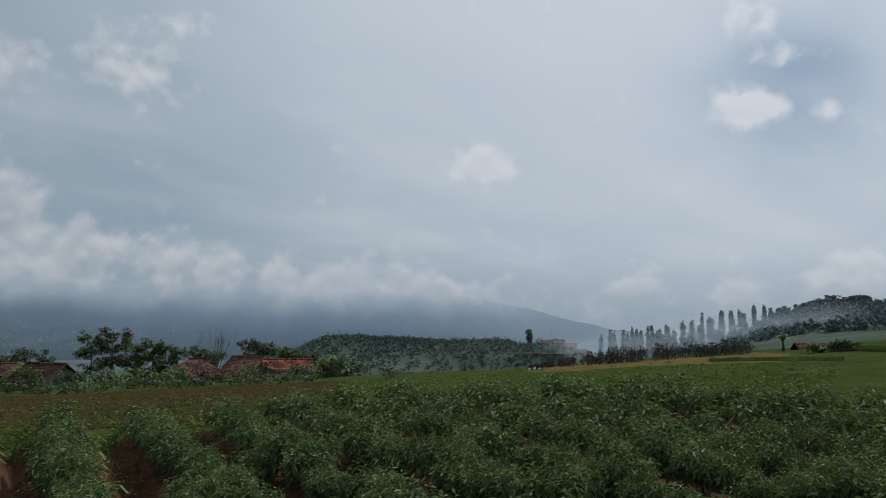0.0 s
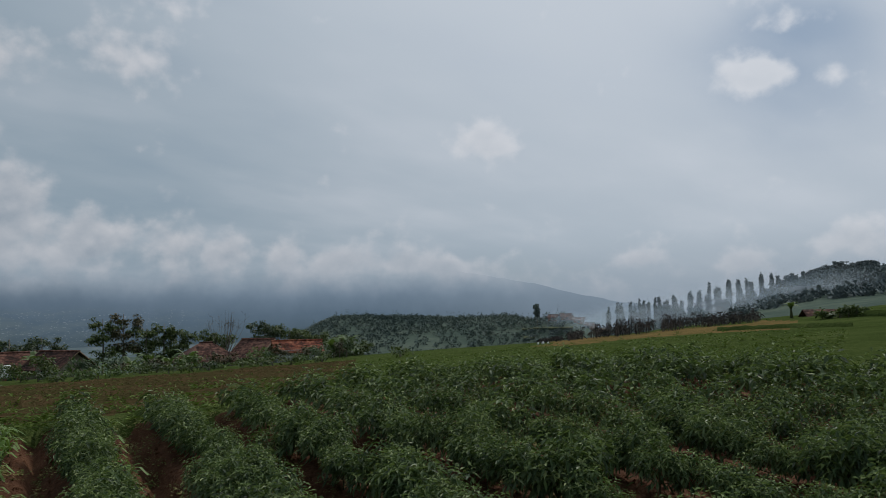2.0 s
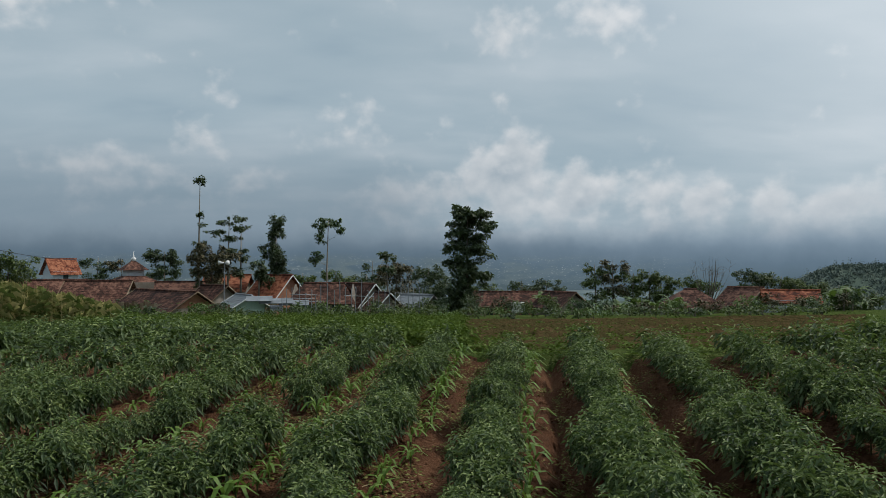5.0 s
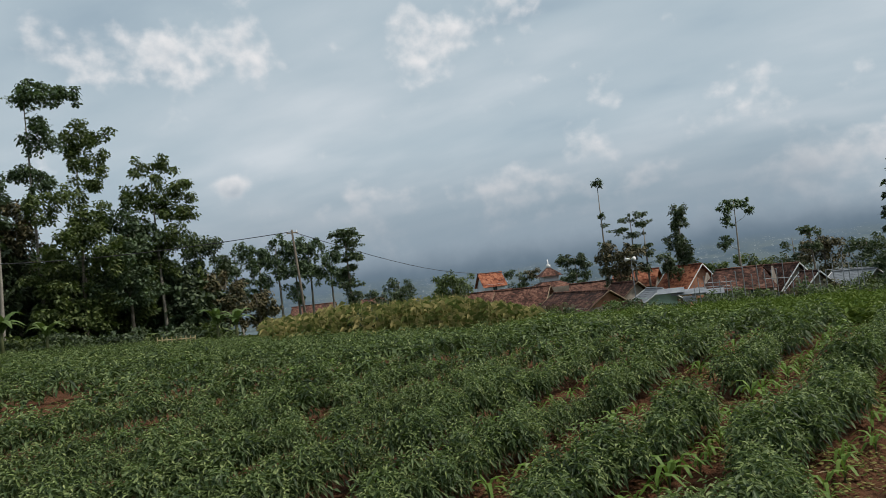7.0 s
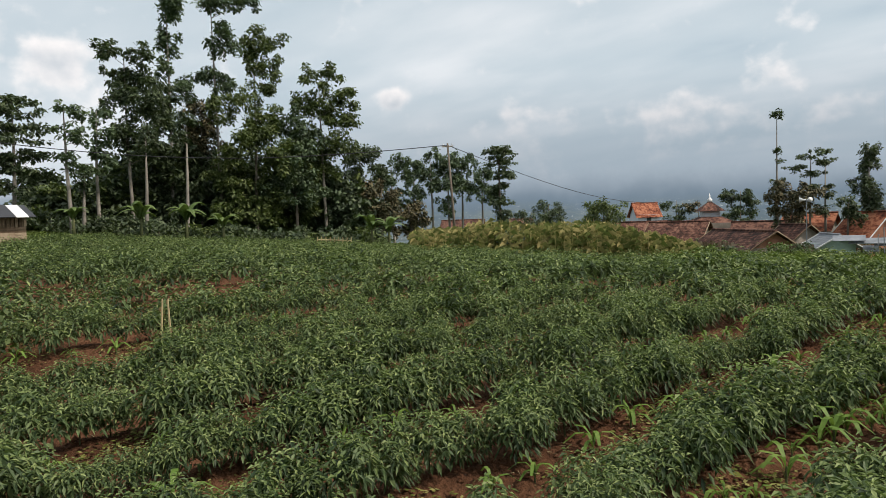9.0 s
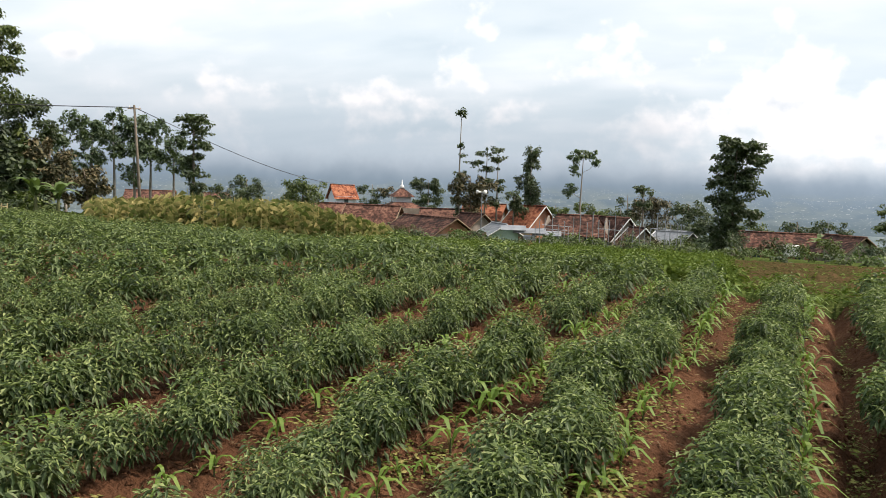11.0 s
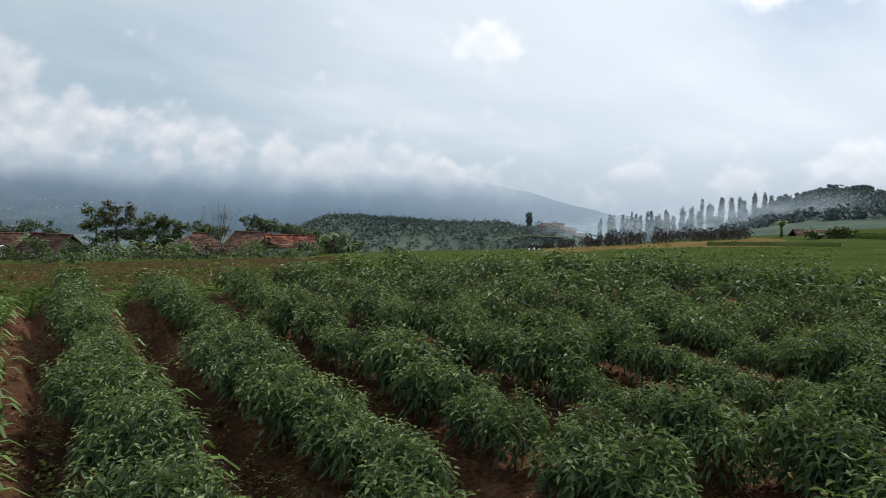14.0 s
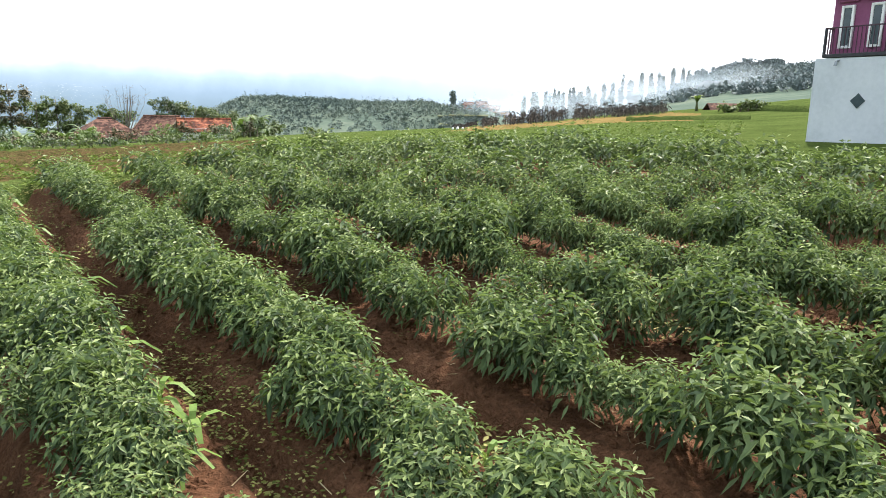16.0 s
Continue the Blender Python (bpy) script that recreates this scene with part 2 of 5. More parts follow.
TILE_RED = material("clay_tile", [(0.03, 0.02, 0.017), (0.10, 0.048, 0.036), (0.22, 0.118, 0.086)], 0.6, 2.6, 0.9, 0.8, fine_mix=0.6, per_object=0.1, dist=0.06, spec=0.1, spread=0.2)
TILE_ORANGE = material("orange_clay_tile", [(0.05, 0.02, 0.015), (0.19, 0.06, 0.034), (0.36, 0.15, 0.085)], 0.9, 2.6, 0.85, 0.8, spec=0.1, fine_mix=0.6, per_object=0.1, dist=0.05, spread=0.2)
TILE_DARK = material("weathered_tile", [(0.024, 0.017, 0.015), (0.075, 0.038, 0.03), (0.18, 0.095, 0.07)], 0.8, 2.6, 0.9, 0.8, fine_mix=0.6, per_object=0.1, dist=0.06, spec=0.1, spread=0.2)
PLASTER = material("white_plaster", [(0.36, 0.385, 0.42), (0.46, 0.485, 0.52), (0.54, 0.56, 0.59)], 0.35, 5, 0.85, 0.15)
OLD_WALL = material("old_wall", [(0.11, 0.09, 0.075), (0.2, 0.17, 0.14), (0.32, 0.28, 0.24)], 0.6, 8, 0.9, 0.3)
BRICK = material("brick_wall", [(0.18, 0.08, 0.05), (0.28, 0.13, 0.08), (0.36, 0.2, 0.14)], 0.8, 9, 0.9, 0.4)
MINT = material("mint_plaster", [(0.30, 0.42, 0.36), (0.42, 0.54, 0.47)], 0.8, 9, 0.8, 0.2)
MAGENTA = material("magenta_paint", [(0.17, 0.045, 0.105), (0.22, 0.062, 0.135), (0.26, 0.08, 0.16)], 0.6, 12, 0.6, 0.1)
GABLE_GREY = material("grey_gable_paint", [(0.42, 0.41, 0.43), (0.55, 0.54, 0.56)], 0.6, 9, 0.8, 0.15)
DARK_METAL = material("dark_metal", [(0.03, 0.03, 0.033), (0.06, 0.06, 0.065)], 4, 40, 0.5, 0.1, metal=0.6)
RAIL = material("painted_rail", [(0.035, 0.015, 0.025), (0.06, 0.025, 0.04)], 4, 40, 0.5, 0.1)
GREY_METAL = material("galvanised_metal", [(0.14, 0.155, 0.17), (0.30, 0.32, 0.34)], 1.5, 9, 0.55, 0.15, metal=0.5)
WHITE_TRIM = material("white_trim", [(0.6, 0.6, 0.6), (0.75, 0.75, 0.74)], 2, 20, 0.6, 0.1)
DARK_GLASS = material("dark_glass", [(0.02, 0.035, 0.04), (0.04, 0.06, 0.065)], 1, 4, 0.12, 0, spec=0.6)
BLACK = material("dark_room", [(0.008, 0.008, 0.01), (0.016, 0.016, 0.018)], 2, 20, 0.9, 0)
WOOD = material("weathered_wood", [(0.10, 0.065, 0.04), (0.20, 0.14, 0.09), (0.33, 0.26, 0.18)], 2, 24, 0.85, 0.4, per_object=0.4)
BAMBOO = material("dry_bamboo", [(0.24, 0.19, 0.10), (0.38, 0.31, 0.17)], 2, 24, 0.7, 0.2, per_object=0.4)
BLUE_TARP = material("blue_tarp", [(0.02, 0.07, 0.24), (0.03, 0.11, 0.34)], 2, 14, 0.5, 0.3)
RED_CLOTH = material("red_cloth", [(0.42, 0.03, 0.03), (0.55, 0.05, 0.04)], 5, 60, 0.9, 0.3)
GREY_CLOTH = material("grey_cloth", [(0.08, 0.08, 0.09), (0.14, 0.13, 0.14)], 5, 60, 0.9, 0.3)
BEIGE_CLOTH = material("beige_cloth", [(0.28, 0.24, 0.18), (0.4, 0.35, 0.27)], 5, 60, 0.9, 0.3)


# ================= mesh helpers =================
def mesh_of(name, verts, faces, mats, smooth=False, slots=None):
    me = bpy.data.meshes.new(name)
    me.from_pydata([tuple(v) for v in verts], [], [tuple(f) for f in faces])
    for m in (mats if isinstance(mats, (list, tuple)) else [mats]):
        me.materials.append(m)
    if slots is not None:
        me.polygons.foreach_set("material_index", np.array(slots, dtype=np.int32))
    if smooth:
        me.polygons.foreach_set("use_smooth", np.ones(len(me.polygons), dtype=bool))
    me.update()
    return me


def part(name, geo, mat, parent, label="", smooth=False):
    """One mesh under a thing or a part. geo: (verts, faces)."""
    ob = new(name, mesh_of(name, geo[0], geo[1], mat, smooth))
    ob.parent = parent
    return tagged(ob, label)


def thing(name, label, category, group="", kind="", m=None):
    ob = tagged(new(name), label, category, group, kind)
    if m is not None:
        ob.matrix_world = m
    return ob


def solo(name, geo, mat, label, category, group="", kind="", m=None, smooth=False):
    ob = tagged(new(name, mesh_of(name, geo[0], geo[1], mat, smooth)), label, category, group, kind)
    if m is not None:
        ob.matrix_world = m
    return ob


def join(*geos):
    v, f = [], []
    for a, b in geos:
        k = len(v)
        v += [tuple(p) for p in a]
        f += [tuple(i + k for i in q) for q in b]
    return v, f


def moved(geo, m):
    return [tuple(m @ Vector(p)) for p in geo[0]], geo[1]


def box(x0, x1, y0, y1, z0, z1, bevel=0.0):
    if bevel:
        bm = bmesh.new()
        bmesh.ops.create_cube(bm, size=1)
        for v in bm.verts:
            v.co = ((x0 + x1) / 2 + v.co.x * (x1 - x0), (y0 + y1) / 2 + v.co.y * (y1 - y0), (z0 + z1) / 2 + v.co.z * (z1 - z0))
        bmesh.ops.bevel(bm, geom=bm.edges[:], offset=bevel, segments=1, affect="EDGES")
        bm.verts.index_update()
        geo = ([tuple(v.co) for v in bm.verts], [tuple(v.index for v in f.verts) for f in bm.faces])
        bm.free()
        return geo
    v = [(x, y, z) for z in (z0, z1) for y in (y0, y1) for x in (x0, x1)]
    return v, [(0, 2, 3, 1), (4, 5, 7, 6), (0, 1, 5, 4), (2, 6, 7, 3), (0, 4, 6, 2), (1, 3, 7, 5)]


def tube(points, radii, sides=6, cap=True):
    """A tapered tube along points."""
    pts = [Vector(p) for p in points]
    v, f = [], []
    for i, p in enumerate(pts):
        d = (pts[min(i + 1, len(pts) - 1)] - pts[max(i - 1, 0)]).normalized()
        side = d.cross(Vector((0.31, 0.95, 0.05)))
        if side.length < 0.05:
            side = d.cross(Vector((1, 0, 0)))
        side.normalize()
        other = d.cross(side)
        r = radii[i] if isinstance(radii, (list, tuple)) else radii
        for k in range(sides):
            a = 2 * math.pi * k / sides
            v.append(tuple(p + (side * math.cos(a) + other * math.sin(a)) * r))
    for i in range(len(pts) - 1):
        for k in range(sides):
            a, b = i * sides + k, i * sides + (k + 1) % sides
            f.append((a, b, b + sides, a + sides))
    if cap:
        f.append(tuple(range(sides - 1, -1, -1)))
        f.append(tuple(range(len(v) - sides, len(v))))
    return v, f


# ================= the lie of the land =================
def smooth(a, b, x):
    t = min(1.0, max(0.0, (x - a) / (b - a)))
    return t * t * (3 - 2 * t)


ROW_TURN = 0.260                      # the crop rows' turn from +y
ROW_STEP, ROW_FIRST = 1.57, -0.60
NX, NY = math.cos(ROW_TURN), math.sin(ROW_TURN)


def row_offset(k):
    return ROW_FIRST + ROW_STEP * k if k < 1 else 1.00 + 1.65 * (k - 1)


def row_phase(n):
    if n < 1.0:
        return (n - ROW_FIRST) / (ROW_STEP if n < ROW_FIRST else 1.0 - ROW_FIRST)
    return 1 + (n - 1.0) / 1.65


# the field swells up towards its far edge and falls away again behind it: plain distance, distance on the swell
SWELL_FROM = [0.25 * i for i in range(321)]
SWELL_TO = [r * (1 - 0.30 * min(1.0, max(0.0, (r - 3) / 22)) * (1 - smooth(25, 65, r))) for r in SWELL_FROM]


FIELD_EDGE = [(-180, 14), (-78, 27), (-58, 29), (-50, 29), (-46, 30), (-40, 33), (-20, 32), (-8, 27), (3, 23), (12, 23.5), (17, 22.5), (22, 25), (30, 28), (39, 33), (50, 38),
              (60, 44), (66, 45), (70, 50), (74, 56), (96, 56), (100, 42), (120, 20), (180, 14)]


def azimuth(x, y):
    return math.degrees(math.atan2(-x, y))


def field_edge(az):
    r = float(np.interp(az, [a for a, _ in FIELD_EDGE], [r for _, r in FIELD_EDGE]))
    return float(np.interp(r, SWELL_FROM, SWELL_TO))


def land(x, y):
    """Height of the bare ground, with the swell of the field."""
    r = math.hypot(x, y) + 1e-6
    if r >= 80:
        return plain_land(x, y)
    k = float(np.interp(r, SWELL_TO, SWELL_FROM)) / r if r > 1 else 1.0
    return EYE[2] - (EYE[2] - plain_land(x * k, y * k)) / k


def plain_land(x, y):
    """The broad lie of the land."""
    r = math.hypot(x, y) + 1e-6
    az = azimuth(x, y)
    z = (0.001 * x + 0.025 * y) * 20 * (1 - math.exp(-r / 20)) / r
    k = -0.05 + 0.15 * min(1.0, 1 - math.cos(radians(az - 22)))
    q = min(r, 75 + (1 - math.exp(-max(0, r - 75) / 20)) * 20 if r > 75 else r)
    z += k * 6 * math.log1p(math.exp(min(40, (q - 20) / 6)))
    v = smooth(-36, -26, az) * (1 - smooth(110, 150, az))
    z -= v * (0.10 * max(0, min(r, 250) - 75) + 60 * smooth(250, 2200, r) + 60 * smooth(1200, 4600, r))
    z -= 0.5 * math.exp(-((x - 27) ** 2 + (y - 17) ** 2) / 150)
    hill = (1 - v) * smooth(78, 235, r) * (1 - 0.5 * smooth(300, 1500, r)) if az < 0 else 0
    z += hill * (-7.5 + 17 * smooth(-33, -46, az) * 1.0 if az > -90 else 9.5)
    z += (20.5 + 5 * smooth(-20, -9, az)) * math.exp(-((r - 430) / 120) ** 2) * smooth(0, -8, az) * smooth(-28, -21, az)
    z += 16 * math.exp(-((az + 26.3) / 3.2) ** 2 - ((r - 340) / 45) ** 2)
    z += (noise.noise((x * 0.05, y * 0.05, 0)) * 0.25 * smooth(15, 40, r) + noise.noise((x * 0.008, y * 0.008, 3)) * 3 * smooth(200, 500, r))
    return z


def bed(x, y):
    """Ridges and furrows of the crop rows."""
    r = math.hypot(x, y)
    if r > field_edge(azimuth(x, y)):
        return 0.0
    n = x * NX + y * NY
    s = row_phase(n) % 1.0
    deep = 0.30 if n > -0.9 else 0.10
    z = 0.05 * math.cos(2 * math.pi * s) - deep * math.exp(-abs((s - 0.62 + 0.03 * noise.noise((x, y, 4))) / 0.10) ** 3)
    z += 0.07 * noise.noise((x * 1.3, y * 1.3, 0)) + 0.05 * noise.noise((x * 4.1, y * 4.1, 1))
    return z * (1 - smooth(20, 34, r))


def place(az, dist, z=None, lift=0.0):
    h = heading(az)
    x, y = h.x * dist, h.y * dist
    return Vector((x, y, (land(x, y) if z is None else z) + lift))


def raised(el, dist):
    """Height of a point seen at that elevation from the eye."""
    return EYE[2] + dist * math.tan(radians(el))


def build_ground():
    azs = list(np.arange(-62, 108.01, 0.5)) + list(np.arange(114, 296, 6.0))
    radii = [1.5]
    while radii[-1] < 4700:
        radii.append(radii[-1] * 1.02 + 0.01)
    verts, faces, slots = [(0, 0, land(0, 0))], [], []
    na = len(azs)
    for r in radii:
        for a in azs:
            h = heading(a)
            x, y = h.x * r, h.y * r
            verts.append((x, y, land(x, y) + bed(x, y)))
    for k in range(na):
        faces.append((0, 1 + (k + 1) % na, 1 + k))
        slots.append(0)
    for i in range(len(radii) - 1):
        for k in range(na):
            a, b = 1 + i * na + k, 1 + i * na + (k + 1) % na
            faces.append((a, b, b + na, a + na))
            az, r = (azs[k] + 180) % 360 - 180, radii[i]
            wob = noise.noise((verts[a][0] * 0.15, verts[a][1] * 0.15, 7)) * 3
            e = field_edge(az)
            if r + wob * 0.2 < e - 0.5:
                s = 0
            # beyond the near grass the ground takes the haze-tinted colours
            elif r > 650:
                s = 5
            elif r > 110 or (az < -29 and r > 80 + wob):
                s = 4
            elif -8 < az + wob * 0.4 < 27 and e + 1.2 < r + wob < 60:
                s = 1
            elif -42 < az + wob < -24.5 and 58 - abs(az + 31) * 0.35 < r + wob * 1.8 < 72:
                s = 3
            else:
                s = 2
            slots.append(s)
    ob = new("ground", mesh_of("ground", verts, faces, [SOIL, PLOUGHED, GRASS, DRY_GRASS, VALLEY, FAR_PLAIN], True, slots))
    tagged(ob, "sloping farmland with red soil ridges, grass and a far valley", "ground", kind="structure")


build_ground()


# ================= leaves and plants =================
def leaf(v, f, base, way, droop, length, width, side_turn):
    """One folded, drooping blade of two triangles."""
    way = Vector(way).normalized()
    side = way.cross(Vector((0, 0, 1)))
    if side.length < 0.1:
        side = Vector((1, 0, 0))
    side.normalize()
    side = (side * math.cos(side_turn) + Vector((0, 0, 1)) * math.sin(side_turn)).normalized()
    base = Vector(base)
    k = len(v)
    m = base + way * length * 0.5
    tip = base + way * length + Vector((0, 0, -1)) * droop * length * 0.45
    lift = way.cross(side) * width * 0.18
    v += [tuple(base), tuple(m - side * width / 2 + lift), tuple(tip), tuple(m + side * width / 2 + lift)]
    f += [(k, k + 3, k + 2), (k, k + 2, k + 1)]


def pepper_geo(rng, height, spread, tips, per_tip, size, full=True):
    """Stems, leaves and young tip leaves of a bushy pepper plant: several forked branches, each with its own small dome of leaf rosettes, older leaves hanging below."""
    lv, lf, yv, yf = [], [], [], []
    stems = [tube([(0, 0, -0.08), (rng.uniform(-.02, .02), rng.uniform(-.02, .02), height * 0.35)], [0.012, 0.009], 5)]
    count = rng.randrange(6, 9)
    turn0 = rng.uniform(0, 6.28)
    domes = [(Vector((0, 0, height * rng.uniform(.60, .70))), spread * .55, height * .34)]
    for i in range(count):
        a = turn0 + i * 2 * math.pi / count + rng.uniform(-.3, .3)
        q = spread * rng.uniform(.48, .74)
        domes.append((Vector((math.cos(a) * q, math.sin(a) * q, height * rng.uniform(.36, .60))), spread * rng.uniform(.36, .52), height * rng.uniform(.24, .36)))
    for d, (centre, rx, rz) in enumerate(domes):
        if full:
            stems.append(tube([(0, 0, height * 0.2), centre * 0.6, centre], [0.008, 0.006, 0.003], 3, False))
        n = max(3, tips // len(domes))
        for i in range(n):
            el = math.asin(1 - 1.25 * (i + 0.5) / n)
            a = i * 2.39996 + rng.uniform(-.4, .4)
            q = rng.uniform(0.75, 1.12)
            tip = centre + Vector((math.cos(a) * math.cos(el) * rx, math.sin(a) * math.cos(el) * rx, math.sin(el) * rz)) * q
            out = (tip - centre).normalized()
            axis = (out + Vector((0, 0, 0.7))).normalized()
            s1 = axis.cross(Vector((0.3, 0.9, 0.2))).normalized()
            s2 = axis.cross(s1)
            b0 = rng.uniform(0, 6.28)
            for k in range(per_tip):
                b = b0 + k * 2.4
                up = 0.75 - 1.35 * k / per_tip
                way = s1 * math.cos(b) + s2 * math.sin(b) + axis * up
                base = tip - axis * (size * k / per_tip)
                z = size * rng.uniform(0.75, 1.25) * (0.72 + 0.45 * k / per_tip)
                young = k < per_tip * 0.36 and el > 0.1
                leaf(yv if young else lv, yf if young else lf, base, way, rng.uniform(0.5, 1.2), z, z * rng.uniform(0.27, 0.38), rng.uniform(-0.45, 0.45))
    for i in range(int(tips * 0.6)):
        a, q = rng.uniform(0, 6.28), rng.uniform(0.15, 0.8)
        base = Vector((math.cos(a) * spread * q, math.sin(a) * spread * q, height * rng.uniform(0.22, 0.5)))
        leaf(lv, lf, base, (math.cos(a), math.sin(a), rng.uniform(-.9, .1)), 0.8, size * 1.25, size * 0.48, rng.uniform(-.6, .6))
    return join(*stems), (lv, lf), (yv, yf)


def corn_geo(rng, height, blades=7):
    """A young corn plant: a short stalk and arching blades in strips."""
    stalk = tube([(0, 0, -0.03), (0, 0, height * 0.35)], [0.014, 0.008], 5)
    made = []
    for i in range(blades):
        v, f = [], []
        a = i * 2.6 + rng.uniform(-.4, .4)
        d = Vector((math.cos(a), math.sin(a), 0))
        s = d.cross(Vector((0, 0, 1)))
        z0, L = height * (0.05 + 0.28 * i / blades), height * rng.uniform(0.75, 1.1)
        k = len(v)
        for j in range(5):
            t = j / 4
            c = Vector((0, 0, z0)) + d * L * (0.15 * t + 0.55 * t * t) + Vector((0, 0, L * (0.9 * t - 0.75 * t * t * t)))
            w = 0.062 * height / 0.5 * math.sin(math.pi * min(1, 0.2 + 0.8 * (1 - t))) * 0.8 + 0.002
            v += [tuple(c - s * w / 2), tuple(c + s * w / 2)]
        for j in range(4):
            f.append((k + 2 * j, k + 2 * j + 1, k + 2 * j + 3, k + 2 * j + 2))
        made.append((v, f))
    return stalk, made


def stamped(geos, spots):
    """Copies of geometries at (index, x, y, z, turn, size), joined with numpy."""
    vs, fs, k = [], [], 0
    arrays = [(np.array(g[0], dtype=float), g[1]) for g in geos]
    for i, x, y, z, turn, size in spots:
        a, f = arrays[i]
        c, s = math.cos(turn) * size, math.sin(turn) * size
        b = np.empty_like(a)
        b[:, 0] = a[:, 0] * c - a[:, 1] * s + x
        b[:, 1] = a[:, 0] * s + a[:, 1] * c + y
        b[:, 2] = a[:, 2] * size + z
        vs.append(b)
        fs += [tuple(q + k for q in face) for face in f]
        k += len(a)
    return np.concatenate(vs).tolist(), fs


def join_fast(a, b):
    k = len(a[0])
    return a[0] + b[0], a[1] + [tuple(i + k for i in q) for q in b[1]]


def build_field():
    rng = random.Random(11)
    near = []
    for i in range(8):
        stem, leaves, young = pepper_geo(rng, rng.uniform(0.66, 0.84), rng.uniform(0.34, 0.42), 112, 9, 0.094)
        ob = thing("pepper_plant", "bushy green pepper plant in a red soil row", "plant", "pepper plants in rows")
        part("stem", stem, STEM, ob, "thin branching stem")
        part("foliage", leaves, PEPPER_LEAF, ob)
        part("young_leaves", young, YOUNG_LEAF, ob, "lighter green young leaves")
        near.append(ob)
    mid = [pepper_geo(rng, rng.uniform(0.68, 0.86), rng.uniform(0.35, 0.43), 84, 6, 0.108, False)[1:] for _ in range(7)]
    far = [pepper_geo(rng, rng.uniform(0.68, 0.88), rng.uniform(0.35, 0.44), 28, 5, 0.18, False)[1:] for _ in range(7)]
    spots = []
    for row in range(-38, 26):
        off = row_offset(row)
        along = -40.0
        while along < 60:
            right = off > -0.2
            along += (0.36 if -0.2 < off < 3 else 0.47 if right else 0.41) * rng.uniform(0.75, 1.3)
            n = off + rng.gauss(0, 0.15 if right else 0.08 if off > -1 else 0.12)
            x, y = n * NX - along * NY, n * NY + along * NX
            r, az = math.hypot(x, y), azimuth(x, y)
            if r < 2.9 or not -64 < az < 108 or r > field_edge(az) - 0.3:
                continue
            # the rows towards the wood have gaps
            gap = noise.noise((x * 0.55, y * 0.55, 5))
            if (gap < -0.42 and n < -1.4 and r > 8.5) or (gap < -0.55 and n > 5) or rng.random() < 0.02:
                continue
            size = 0.95 + 0.16 * noise.noise((x * 0.2, y * 0.2, 2)) + (0.16 if -1.4 < n < 3 else 0.52 if n > 3 else 0.40) * noise.noise((x * 0.9, y * 0.9, 12)) + rng.uniform(-0.12, 0.12)
            size *= 1.16 if n > 3 else 1.02 if n > 0 else 0.90 if n > -1.4 else 0.98
            if size < 0.6:
                continue
            spots.append((r, x, y, land(x, y) + bed(x, y), rng.uniform(0, 6.28), min(1.4, size)))
    spots.sort()
    used = set()
    for i, (r, x, y, z, turn, size) in enumerate(spots[:290]):
        m = Matrix.Translation((x, y, z)) @ Matrix.Rotation(turn, 4, "Z")
        k = i % len(near)
        ob = near[k] if k not in used else copy_thing(near[k], m)
        used.add(k)
        ob.matrix_basis = m @ Matrix.Diagonal((size, size, size * rng.uniform(0.95, 1.15), 1))
    for name, kinds, chosen, label in (("pepper_crop", mid, [s for s in spots[290:] if s[0] < 15], "dense rows of bushy green pepper plants"),
                                       ("distant_pepper_crop", far, [s for s in spots[290:] if s[0] >= 15], "distant rows of green pepper plants merging together")):
        rest = [(rng.randrange(7), *s[1:]) for s in chosen]
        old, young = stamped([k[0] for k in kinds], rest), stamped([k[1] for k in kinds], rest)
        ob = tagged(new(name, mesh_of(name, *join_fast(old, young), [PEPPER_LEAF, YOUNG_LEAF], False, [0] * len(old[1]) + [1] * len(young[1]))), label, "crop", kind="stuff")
    # leafy weeds between the crop and the village
    weed = [pepper_geo(rng, rng.uniform(0.45, 0.8), rng.uniform(0.4, 0.6), 15, 5, 0.24, False) for _ in range(5)]
    weed = [join(w[1], w[2]) for w in weed]
    spots = []
    while len(spots) < 620:
        az = rng.uniform(20.5, 50)
        r = field_edge(az) + 0.2 + rng.random() * (60 - field_edge(az))
        q = place(az, r)
        if noise.noise((q.x * .12, q.y * .12, 6)) > -.3:
            spots.append((rng.randrange(5), q.x, q.y, q.z - .05, rng.uniform(0, 6.28), rng.uniform(.6, 1.25)))
    solo("leafy_weeds", stamped(weed, spots), WEED_LEAF, "lush leafy weeds between the crop and the village", "weeds", kind="stuff")
    # young corn between the rows
    kinds = []
    for i in range(4):
        stalk, blades = corn_geo(rng, rng.uniform(0.36, 0.5))
        ob = thing("young_corn", "young bright green corn plant between pepper rows", "plant", "young corn between the rows")
        part("stalk", stalk, STEM, ob)
        for b in blades:
            part("blade", b, CORN_LEAF, ob)
        kinds.append(ob)
    first = set()
